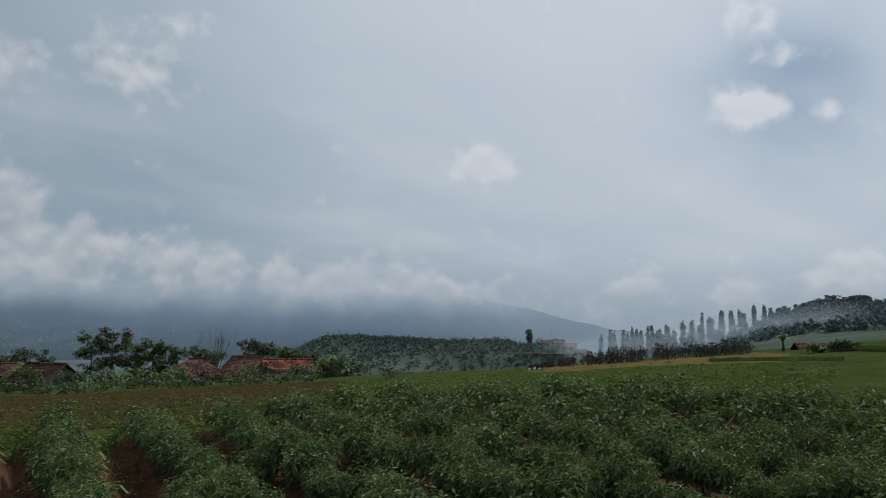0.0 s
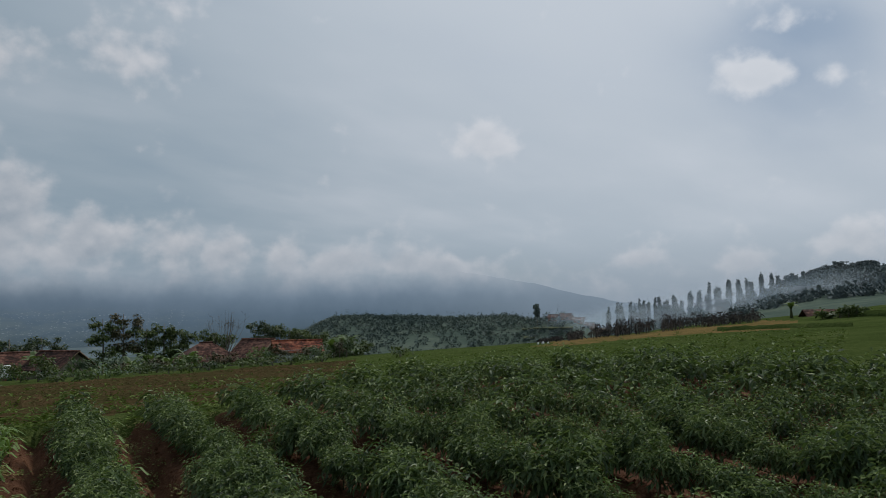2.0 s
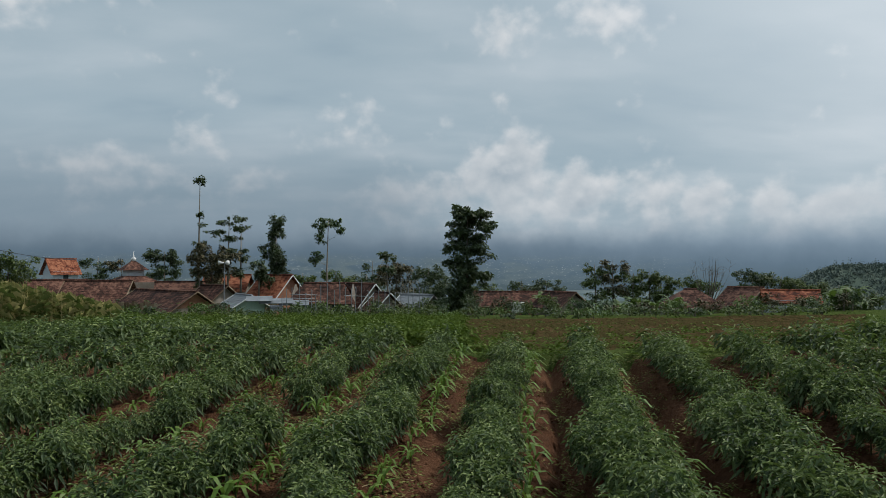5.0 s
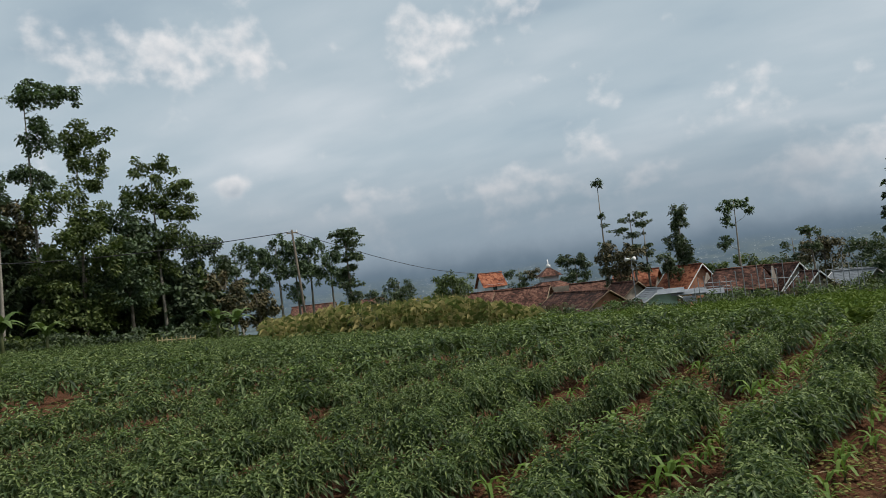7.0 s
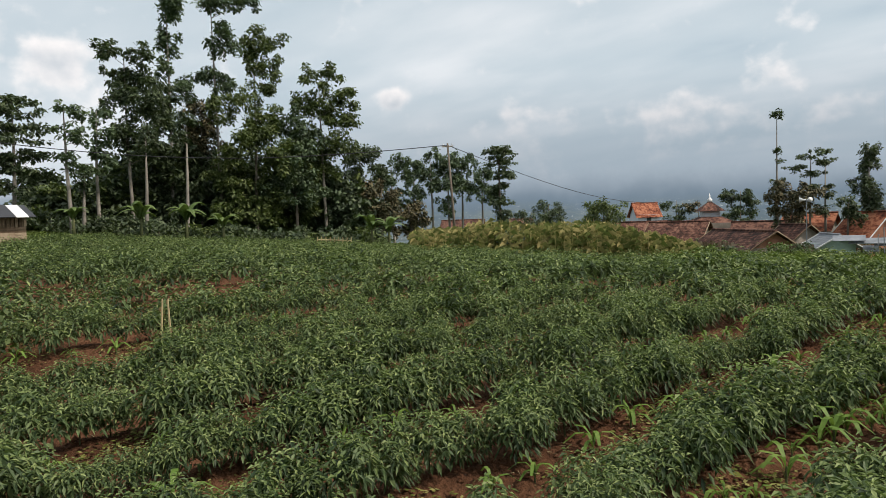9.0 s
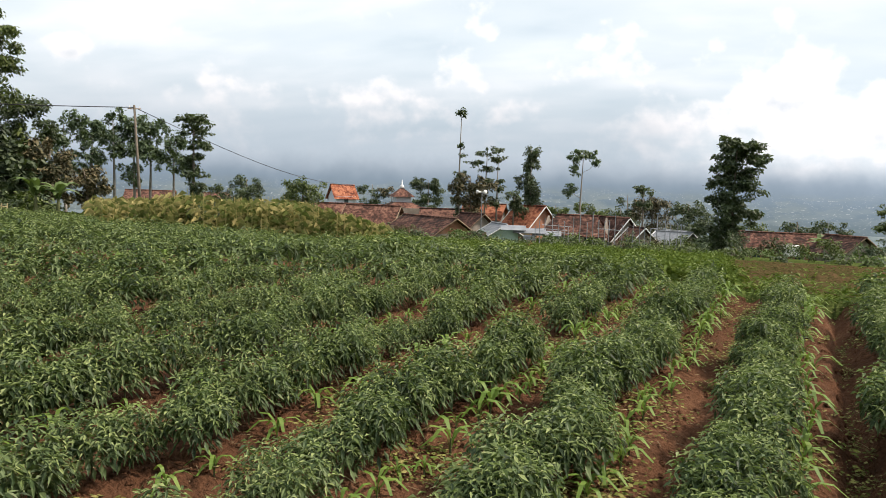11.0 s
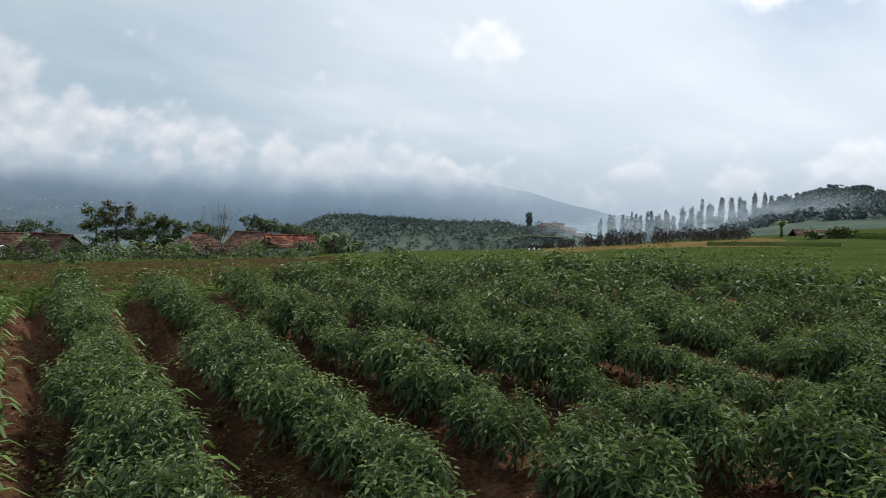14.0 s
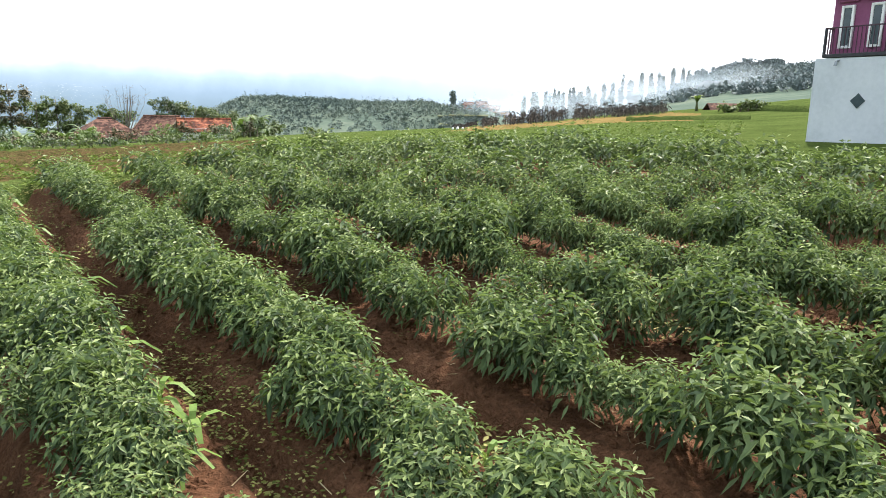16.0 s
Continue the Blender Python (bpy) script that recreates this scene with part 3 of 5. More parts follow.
    for row in range(-9, 5):
        off = row_offset(row) + 0.48
        along = 0.5
        while along < 17:
            along += rng.uniform(0.4, 0.95) * (0.55 if -3 < row < 1 else 0.8 if row == 1 else 1.5 if row > 1 else 1.1)
            n = off + rng.gauss(0, 0.07)
            x, y = n * NX - along * NY, n * NY + along * NX
            r, az = math.hypot(x, y), azimuth(x, y)
            if r < 3.6 or r > field_edge(az) or not -62 < az < 106:
                continue
            k = rng.randrange(4)
            m = Matrix.Translation((x, y, land(x, y) + bed(x, y))) @ Matrix.Rotation(rng.uniform(0, 6.28), 4, "Z")
            s = rng.uniform(0.6, 1.2)
            ob = kinds[k] if k not in first else copy_thing(kinds[k], m)
            first.add(k)
            ob.matrix_basis = m @ Matrix.Diagonal((s, s, s, 1))


def build_weeds():
    rng = random.Random(5)
    tufts = []
    for _ in range(6):
        v, f = [], []
        for i in range(9):
            a = rng.uniform(0, 6.28)
            leaf(v, f, (rng.gauss(0, .12), rng.gauss(0, .12), rng.uniform(0, .12)), (math.cos(a), math.sin(a), rng.uniform(.1, 1.1)), .6, rng.uniform(.14, .3), rng.uniform(.05, .11), rng.uniform(-.5, .5))
        tufts.append((v, f))
    spots = []
    for i in range(8500):
        az = rng.uniform(-56, 100)
        e = field_edge(az)
        r = e + abs(rng.gauss(0, 1)) * 14 - 0.5
        if r > 74:
            continue
        p = place(az, r)
        if -6 < az < 22 and r > e + 1.5 and rng.random() < .72:
            continue
        if -56 < az < -46 and r > 26.5:
            continue
        spots.append((rng.randrange(6), p.x, p.y, p.z, rng.uniform(0, 6.28), rng.uniform(0.35, 0.8) * (1 + r / 80)))
    solo("grass_tufts", stamped(tufts, spots), WEED_LEAF, "rough green grass and weeds round the field", "grass", kind="stuff")
    # turned earth in uneven ridges below the village
    v, f = [], []
    for k in range(34):
        r0 = 22.5 + k * 1.05
        prev = None
        for i in range(150):
            az = -9 + i * 0.25
            r = r0 + 0.5 * noise.noise((az * .3, k * 3.1, 0))
            if r < field_edge(az) + 0.6 or r > 62 or noise.noise((az * .25, r * .12, 8)) < -.22:
                prev = None
                continue
            q, o = place(az, r), heading(az) * rng.uniform(.25, .4)
            h = 0.06 + 0.16 * abs(noise.noise((az * 2.3, k * 1.7, 1))) + rng.uniform(0, .05)
            n = len(v)
            v += [tuple(q - o - Vector((0, 0, .05))), tuple(q + Vector((0, 0, h))), tuple(q + o - Vector((0, 0, .05)))]
            if prev is not None:
                f += [(prev, prev + 1, n + 1, n), (prev + 1, prev + 2, n + 2, n + 1)]
            prev = n
    solo("turned_earth", (v, f), PLOUGHED, "uneven ridges of turned brown earth below the village", "soil", kind="stuff", smooth=True)
    low = []
    for _ in range(5):
        v, f = [], []
        for i in range(16):
            a = rng.uniform(0, 6.28)
            leaf(v, f, (rng.gauss(0, .09), rng.gauss(0, .09), rng.uniform(.01, .06)), (math.cos(a), math.sin(a), rng.uniform(-.1, .5)), .5, rng.uniform(.03, .06), .03, rng.uniform(-.4, .4))
        low.append((v, f))
    spots = []
    for i in range(6500):
        row = rng.randrange(-10, 6)
        n = row_offset(row) + rng.gauss(0.40, 0.26)
        along = rng.uniform(1, 19)
        x, y = n * NX - along * NY, n * NY + along * NX
        r, az = math.hypot(x, y), azimuth(x, y)
        if r < 3 or r > field_edge(az) or not -62 < az < 106 or noise.noise((x * .5, y * .5, 9)) < -0.05:
            continue
        spots.append((rng.randrange(5), x, y, land(x, y) + bed(x, y), rng.uniform(0, 6.28), rng.uniform(0.7, 1.5)))
    for i in range(2600):
        n = row_offset(rng.randrange(0, 6)) - rng.gauss(0.50, 0.13)
        along = rng.uniform(2, 17)
        x, y = n * NX - along * NY, n * NY + along * NX
        r, az = math.hypot(x, y), azimuth(x, y)
        if r < 3 or r > field_edge(az) or not -62 < az < 106 or noise.noise((x * .8, y * .8, 19)) < 0.0:
            continue
        spots.append((rng.randrange(5), x, y, land(x, y) + bed(x, y), rng.uniform(0, 6.28), rng.uniform(0.5, 1.2)))
    solo("row_weeds", stamped(low, spots), LITTER, "low yellow-green weeds along the soil ridges", "weeds", kind="stuff")
    # dry straw and stalks lying on the soil
    v, f = [], []
    for i in range(2600):
        r, az = rng.uniform(3.2, 11), rng.uniform(-60, 100)
        q = place(az, r)
        if noise.noise((q.x * .9, q.y * .9, 33)) < .05:
            continue
        q.z += bed(q.x, q.y) + .012
        a, L, w = rng.uniform(0, 6.28), rng.uniform(.05, .22), rng.uniform(.003, .007)
        d, o = Vector((math.cos(a), math.sin(a), rng.uniform(-.05, .2))) * L, Vector((-math.sin(a), math.cos(a), 0)) * w
        k = len(v)
        v += [tuple(q - o), tuple(q + o), tuple(q + d + o * .5), tuple(q + d - o * .5), tuple(q + d * .5 + Vector((0, 0, w)))]
        f += [(k, k + 1, k + 4), (k + 1, k + 2, k + 4), (k + 2, k + 3, k + 4), (k + 3, k, k + 4)]
    solo("straw", (v, f), STRAW, "scattered dry straw and stalks on the soil", "straw", kind="stuff")
    # clods and stones of the red soil
    kinds = []
    for _ in range(6):
        v = [(rng.uniform(.6, 1.2), 0, 0), (0, rng.uniform(.6, 1.2), 0), (-rng.uniform(.6, 1.2), 0, 0.1), (0, -rng.uniform(.6, 1.2), 0), (rng.uniform(-.3, .3), .1, rng.uniform(.5, .9)), (0, 0, -.5)]
        kinds.append(([tuple(c * .03 for c in p) for p in v], [(0, 1, 4), (1, 2, 4), (2, 3, 4), (3, 0, 4), (1, 0, 5), (2, 1, 5), (3, 2, 5), (0, 3, 5)]))
    spots = []
    for i in range(8000):
        r, az = rng.uniform(3.5, 15) ** 1.0, rng.uniform(-60, 104)
        h = heading(az)
        x, y = h.x * r, h.y * r
        spots.append((rng.randrange(6), x, y, land(x, y) + bed(x, y), rng.uniform(0, 6.28), rng.uniform(0.3, 1.0) ** 2 * 2.2 + .2))
    solo("soil_clods", stamped(kinds, spots), SOIL, "crumbled clods of red soil in the furrows", "soil", kind="stuff")


# ================= trees =================
def crown_geo(rng, clumps, size, per=60):
    """Leaf sprays on small uneven puffs that make up each clump (centre, radius x, radius z), with gaps between."""
    v, f = [], []
    for c, rx, rz in clumps:
        c = Vector(c)
        count = max(40, int(per * 8.2 * rx * rz))
        puffs = []
        for i in range(rng.randrange(13, 20)):
            d = Vector((rng.gauss(0, 1), rng.gauss(0, 1), rng.gauss(.15, .8))).normalized()
            q = rng.uniform(.35, 1.08)
            puffs.append((c + Vector((d.x * rx, d.y * rx, d.z * rz * 1.12)) * q, rx * rng.uniform(.24, .46), rz * rng.uniform(.26, .5)))
        for i in range(count):
            o, ax, az = puffs[rng.randrange(len(puffs))]
            d = Vector((rng.gauss(0, 1), rng.gauss(0, 1), rng.gauss(.2, 1))).normalized()
            q = rng.random() ** 0.4
            p = o + Vector((d.x * ax, d.y * ax, d.z * az)) * q
            z = size * rng.uniform(0.65, 1.4)
            a = rng.uniform(0, 6.28)
            w = Vector((math.cos(a), math.sin(a), rng.uniform(-1.1, .3)))
            leaf(v, f, p, w, 0.5, z, z * 0.64, rng.uniform(-1, 1))
    return v, f


def trunk_geo(rng, height, r0, clumps, bend=0.3):
    top = Vector((rng.uniform(-bend, bend), rng.uniform(-bend, bend), height))
    mid = Vector((top.x * 0.3 + rng.uniform(-bend, bend) * 0.4, top.y * 0.3, height * 0.5))
    geos = [tube([(0, 0, -0.4), (0, 0, height * 0.1), mid, top], [r0 * 1.25, r0, r0 * 0.7, r0 * 0.2], 7)]
    for c, rx, rz in clumps:
        c = Vector(c)
        z = max(height * 0.12, min(height * 0.95, c.z - max(0.5, math.hypot(c.x, c.y) * 0.7)))
        t = z / height
        s = (Vector((0, 0, 0)).lerp(mid, t * 2) if t < 0.5 else mid.lerp(top, t * 2 - 1))
        geos.append(tube([s, s.lerp(c, 0.55) + Vector((0, 0, -0.1 * (c - s).length)), c + Vector((0, 0, rz * 0.3))],
                         [r0 * 0.35 * (1 - t * 0.6), r0 * 0.22 * (1 - t * 0.5), r0 * 0.06], 5, False))
    return join(*geos)


def tree(az, dist, height, clumps, leaf_mat=DARK_LEAF, bark=BARK, r0=0.16, size=0.3, per=60, seed=0, label="", base=None, category="tree", group=""):
    """clumps: (sideways, up, radius, half height[, towards]) in metres; sideways is to the right as seen from the field."""
    rng = random.Random(seed * 77 + int(az * 10) + int(dist))
    cl = [((c[0], c[4] if len(c) > 4 else rng.uniform(-0.5, 0.5) * c[2], c[1]), c[2], c[3]) for c in clumps]
    p = place(az, dist, base)
    ob = thing("tree", label or "slender tree with dark green foliage", category, group, m=Matrix.Translation(p) @ Matrix.Rotation(radians(az), 4, "Z"))
    part("trunk", trunk_geo(rng, height, r0, cl), bark, ob, smooth=True)
    part("crown", crown_geo(rng, cl, size, per), leaf_mat, ob)
    return ob


def banana(az, dist, height, seed=0, base=None):
    rng = random.Random(seed)
    p = place(az, dist, base)
    ob = thing("banana_plant", "banana plant with torn arching green leaves", "plant", m=Matrix.Translation(p))
    part("stem", tube([(0, 0, -0.2), (0.03, 0, height * 0.3), (0, 0.05, height * 0.55)], [0.16, 0.12, 0.07], 7), STEM, ob, smooth=True)
    for i in range(8):
        a = i * 2.4 + rng.uniform(-.3, .3)
        d = Vector((math.cos(a), math.sin(a), 0))
        s = d.cross(Vector((0, 0, 1)))
        L = height * rng.uniform(0.5, 0.75)
        up = rng.uniform(0.8, 1.35)
        v, f = [], []
        for j in range(7):
            t = j / 6
            c = Vector((0, 0, height * 0.5)) + d * L * (0.2 * t + 0.6 * t * t) + Vector((0, 0, L * (up * t - 0.75 * t * t * t)))
            w = 0.30 * height / 3 * math.sin(math.pi * min(1, 0.12 + 0.86 * t)) + 0.015
            v += [tuple(c - s * w + Vector((0, 0, -w * 0.35))), tuple(c), tuple(c + s * w + Vector((0, 0, -w * 0.35)))]
        for j in range(6):
            k = 3 * j
            f += [(k, k + 1, k + 4, k + 3), (k + 1, k + 2, k + 5, k + 4)]
        part("leaf", (v, f), BANANA_LEAF, ob)
    return ob


def bush(az, dist, w, h, mat=OLIVE_LEAF, seed=0, base=None, size=0.22, label="rounded green bush at the field's edge"):
    rng = random.Random(seed + int(az * 31))
    n = 5 if h < 3 else 8
    cl = [((rng.uniform(-w, w) * 0.5, rng.uniform(-w, w) * 0.4, h * (rng.uniform(0.3, 0.72) if n == 5 else 0.12 + 0.74 * (i + .5) / n)), w * rng.uniform(0.3, 0.45), h * (rng.uniform(0.24, 0.36) if n == 5 else rng.uniform(.12, .2)))
          for i in range(n)]
    p = place(az, dist, base)
    ob = thing("bush", label, "bush", m=Matrix.Translation(p))
    part("stem", trunk_geo(rng, h * 0.5, 0.05, cl, 0.1), BARK, ob)
    part("foliage", crown_geo(rng, cl, size, 26), mat, ob)
    return ob


# ================= houses =================
def slab(a, b, c, d, t):
    """A sheet with thickness t below the corners a, b, c, d."""
    q = [Vector(p) for p in (a, b, c, d)]
    n = (q[1] - q[0]).cross(q[3] - q[0]).normalized()
    if n.z < 0:
        n = -n
    v = [tuple(p) for p in q] + [tuple(p - n * t) for p in q]
    return v, [(0, 1, 2, 3), (7, 6, 5, 4), (0, 4, 5, 1), (1, 5, 6, 2), (2, 6, 7, 3), (3, 7, 4, 0)]


def village_house(az, dist, length, depth, ridge, eave, turn=0.0, roof=TILE_RED, wall=OLD_WALL, hip=0.0, gable=None, trim=None, label=""):
    """ridge, eave: heights above the world's zero. turn: degrees from square to the line of sight. The long side lies along local x."""
    p = place(az, dist)
    base = p.z - 0.3
    m = Matrix.Translation((p.x, p.y, 0)) @ Matrix.Rotation(radians(az + turn), 4, "Z")
    ob = thing("house", label or "low village house with a weathered clay tile roof", "house", "village houses", m=m)
    L, D, o = length / 2, depth / 2, 0.55
    hx = hip * D
    part("wall", join(box(-L, L, -D, D, base, eave + 0.05)), wall, ob)
    if hip < 0.9:
        for s, g in ((-1, gable or wall), (1, gable or wall)):
            xs = s * (L - 0.02)
            v = [(xs, -D, eave), (xs, D, eave), (xs, 0, ridge - 0.12), (xs - s * 0.18, -D, eave), (xs - s * 0.18, D, eave), (xs - s * 0.18, 0, ridge - 0.12)]
            part("gable", (v, [(0, 1, 2), (5, 4, 3), (0, 2, 5, 3), (1, 4, 5, 2)]), g, ob)
    drop = (ridge - eave) / D * o
    Lx = L + o
    for s in (-1, 1):
        a, b = (-Lx, s * (D + o), eave - drop), (Lx, s * (D + o), eave - drop)
        c, d = (Lx - hx, 0, ridge), (-Lx + hx, 0, ridge)
        part("roof", tile_slope(a, b, c, d), roof, ob)
    if hip >= 0.9:
        for s in (-1, 1):
            a, b, c = (s * Lx, -s * (D + o), eave - drop), (s * Lx, s * (D + o), eave - drop), (s * (Lx - hx), 0, ridge)
            v = [a, b, c, (a[0], a[1], a[2] - 0.1), (b[0], b[1], b[2] - 0.1), (c[0], c[1], c[2] - 0.1)]
            part("roof", (v, [(0, 1, 2), (5, 4, 3), (0, 3, 4, 1), (1, 4, 5, 2), (2, 5, 3, 0)]), roof, ob)
    part("ridge_cap", tube([(-Lx + hx - .05, 0, ridge + 0.03), (Lx - hx + .05, 0, ridge + 0.03)], 0.13, 6), roof, ob)
    if trim:
        for s in (-1, 1):
            for k in (-1, 1):
                part("barge_board", tube([(s * (Lx + .02), k * (D + o), eave - drop), (s * (Lx + .02), 0, ridge + 0.02)], 0.065, 4), trim, ob)
    # openings on the side that faces the field
    n = max(1, int(length / 3.2))
    for i in range(n):
        x = -L + (i + 0.5) * length / n
        part("window", join(box(x - 0.45, x + 0.45, -D - 0.03, -D + 0.05, eave - 1.5, eave - 0.5)), DARK_GLASS, ob)
    return ob


def tile_slope(a, b, c, d):
    """A roof slope laid in overlapping courses of tiles, each course a small step."""
    a, b, c, d = (Vector(p) for p in (a, b, c, d))
    courses = max(4, int((d - a).length / 0.30))
    n = (b - a).cross(d - a).normalized()
    if n.z < 0:
        n = -n
    v, f = [], []
    for i in range(courses):
        for t, lift in ((i / courses, 0.014), ((i + 1) / courses, 0.0)):
            v += [tuple(a.lerp(d, t) + n * lift), tuple(b.lerp(c, t) + n * lift)]
    m = len(v) // 2
    f = [(2 * k, 2 * k + 1, 2 * k + 3, 2 * k + 2) for k in range(m - 1)]
    v += [tuple(p - n * 0.08) for p in (a, b, c, d)]
    e = 2 * m
    f += [(e + 3, e + 2, e + 1, e), (e, e + 1, 1, 0), (e + 2, e + 3, e - 2, e - 1)]
    return v, f


def build_village():
    # the long houses beside the corn
    village_house(43.9, 78, 12.5, 4.8, 0.5, -1.1, -64, TILE_DARK, OLD_WALL, gable=BRICK, trim=WOOD,
                  label="long house with a dark weathered tile roof and brick gable")
    village_house(48.4, 90, 6.4, 7.0, raised(-0.92, 90), raised(-2.6, 90), -20, TILE_RED, OLD_WALL, trim=WOOD, label="house with a dark patched tile roof")
    village_house(51.7, 99, 7.6, 6.0, raised(-0.84, 99), raised(-2.1, 99), 4, TILE_RED, OLD_WALL, label="house with a maroon tile roof beyond the corn")
    village_house(42.3, 95, 6.6, 5.5, raised(-1.04, 95), raised(-2.2, 95), -6, TILE_DARK, OLD_WALL, label="house with a patched maroon roof below the prayer house")
    village_house(50.9, 150, 4.4, 5.0, raised(0.68, 150), raised(-0.25, 150), 20, TILE_ORANGE, PLASTER, label="distant house with an orange tile roof")
    village_house(61.0, 130, 5.0, 6.0, raised(-0.3, 130), raised(-0.9, 130), 10, TILE_RED, PLASTER, label="distant low house with a red roof")
    village_house(65.4, 130, 7.0, 6.0, raised(-0.25, 130), raised(-0.9, 130), -8, TILE_RED, BRICK, label="distant red-roofed house behind the corn")
    village_house(39.3, 97, 5.0, 5.4, raised(-0.52, 97), raised(-1.55, 97), -14, TILE_ORANGE, OLD_WALL, label="house with a bright orange tile roof")
    village_house(40.3, 86, 3.6, 4.4, raised(-1.35, 86), raised(-2.4, 86), -50, TILE_DARK, OLD_WALL, trim=WOOD, label="small house with a dark old tile roof behind the brick gable")
    village_house(35.6, 93, 4.6, 4.8, raised(-0.55, 93), raised(-1.95, 93), -44, TILE_ORANGE, BRICK, trim=WHITE_TRIM, label="house with an orange roof and white-edged brick gable")
    village_house(38.1, 78, 5.0, 3.0, raised(-2.14, 76), raised(-2.82, 76), -74, GREY_METAL, MINT, trim=WHITE_TRIM, label="small mint-green house with a metal roof")
    village_house(31.8, 84, 7.0, 5.6, raised(-1.2, 84), raised(-2.5, 84), -8, TILE_RED, OLD_WALL, hip=0.6, label="low house with a brown hipped tile roof")
    village_house(28.9, 87, 5.4, 4.0, raised(-1.25, 87), raised(-2.7, 87), -56, TILE_DARK, OLD_WALL, trim=WHITE_TRIM, label="house with a dark tile roof and white-edged gable")
    village_house(27.1, 79, 2.4, 2.6, raised(-1.99, 79), raised(-2.9, 79), -60, TILE_DARK, OLD_WALL, trim=WHITE_TRIM, label="small outhouse with white-edged dark roof")
    village_house(24.3, 86, 3.6, 4.0, raised(-2.2, 86), raised(-2.9, 86), -30, GREY_METAL, OLD_WALL, trim=WHITE_TRIM, label="low shed with a pale metal roof")
    village_house(17.0, 96, 9.4, 5.0, raised(-1.93, 96), raised(-2.85, 96), 4, TILE_RED, BRICK, label="low house with a rusty red roof behind the tall tree")
    village_house(12.6, 90, 5.0, 4.4, raised(-1.95, 89), raised(-2.95, 89), -50, TILE_DARK, OLD_WALL, trim=WOOD, label="house with a brown roof and a plain gable")
    village_house(2.6, 100, 7.0, 6.4, raised(-1.62, 100), raised(-2.8, 100), 15, TILE_DARK, OLD_WALL, hip=1.0, label="house with a dark hipped tile roof among trees")
    village_house(-1.3, 100, 4.6, 5.2, raised(-1.44, 100), raised(-2.55, 100), -40, TILE_DARK, OLD_WALL, trim=WOOD, label="house with a dark red roof among trees")
    village_house(-4.3, 97, 5.6, 4.6, raised(-1.62, 97), raised(-2.33, 97), 6, TILE_ORANGE, PLASTER, label="white house with a bright red tile roof")
    # prayer house with a tiered roof
    p = place(46.1, 108)
    ob = thing("prayer_house", "small prayer house with a tiered red roof and white finial", "building",
               m=Matrix.Translation((p.x, p.y, 0)) @ Matrix.Rotation(radians(60), 4, "Z"))
    z0, z1, z2, z3 = raised(-1.08, 108), raised(-0.56, 108), raised(-0.14, 108), raised(0.62, 108)

    def cap(w0, za, w1, zb):
        v = [(-w0, -w0, za), (w0, -w0, za), (w0, w0, za), (-w0, w0, za), (-w1, -w1, zb), (w1, -w1, zb), (w1, w1, zb), (-w1, w1, zb)]
        return v, [(0, 1, 5, 4), (1, 2, 6, 5), (2, 3, 7, 6), (3, 0, 4, 7), (3, 2, 1, 0), (4, 5, 6, 7)]
    part("wall", box(-3, 3, -3, 3, p.z - 0.3, z0 + 0.1), OLD_WALL, ob)
    part("lower_roof", cap(3.0, z0, 1.3, z1), TILE_RED, ob)
    part("drum", box(-1.15, 1.15, -1.15, 1.15, z1 - 0.1, z2 + 0.1), PLASTER, ob, "pale plastered drum")
    part("upper_roof", cap(1.75, z2, 0.12, z3), TILE_RED, ob)
    part("finial", tube([(0, 0, z3 - .1), (0, 0, z3 + .25), (0, 0, z3 + .5), (0, 0, z3 + 1.2)], [0.36, 0.34, 0.1, 0.03], 8), WHITE_TRIM, ob, "white metal finial", True)


# ================= the two-storey house =================
def build_big_house():
    d, az = 32.0, -50.35
    corner = place(az, d, 0)
    base = raised(-2.33, d)
    # local x runs along the front to the right, local y away from the field
    turn = -81.5
    m = Matrix.Translation((corner.x, corner.y, base)) @ Matrix.Rotation(radians(turn), 4, "Z")
    ob = thing("two_storey_house", "white and magenta two-storey house with a balcony", "house", m=m)
    H1, H2, W, DP = 3.1, 5.6, 11.0, 9.0
    HT = 6.45
    part("ground_floor_wall", join(box(0, W, 0, DP, -1.2, H1)), PLASTER, ob, "plain white plastered lower wall")
    part("upper_wall", join(box(0.42, W, 1.0, DP, H1, H2)), MAGENTA, ob, "magenta painted upper wall")
    part("balcony_floor", box(0.25, W, -0.05, 0.7, H1 + 0.02, H1 + 0.16, 0.02), DARK_METAL, ob)
    part("cornice", box(0.25, W, 0.35, 1.2, H2, H2 + 0.12, 0.02), DARK_METAL, ob, "dark projecting eave slab")
    prof = [(0.4, H2 + 0.12), (0.4, HT - 0.15), (1.0, HT - 0.1), (2.65, HT + 0.72), (4.4, HT - 0.05), (W, HT + 0.05), (W, H2 + 0.12)]
    v = [(x, 0.95, z) for x, z in prof] + [(x, 1.2, z) for x, z in prof]
    n = len(prof)
    part("gable_wall", (v, [tuple(range(n)), tuple(range(2 * n - 1, n - 1, -1))] + [(i, i + n, (i + 1) % n + n, (i + 1) % n) for i in range(n)]), GABLE_GREY, ob,
         "pale grey gable wall")
    edge = [(x, 1.05, z) for x, z in prof[1:6]]
    for a, b in zip(edge, edge[1:]):
        part("coping", tube([a, b], 0.13, 4), DARK_METAL, ob)
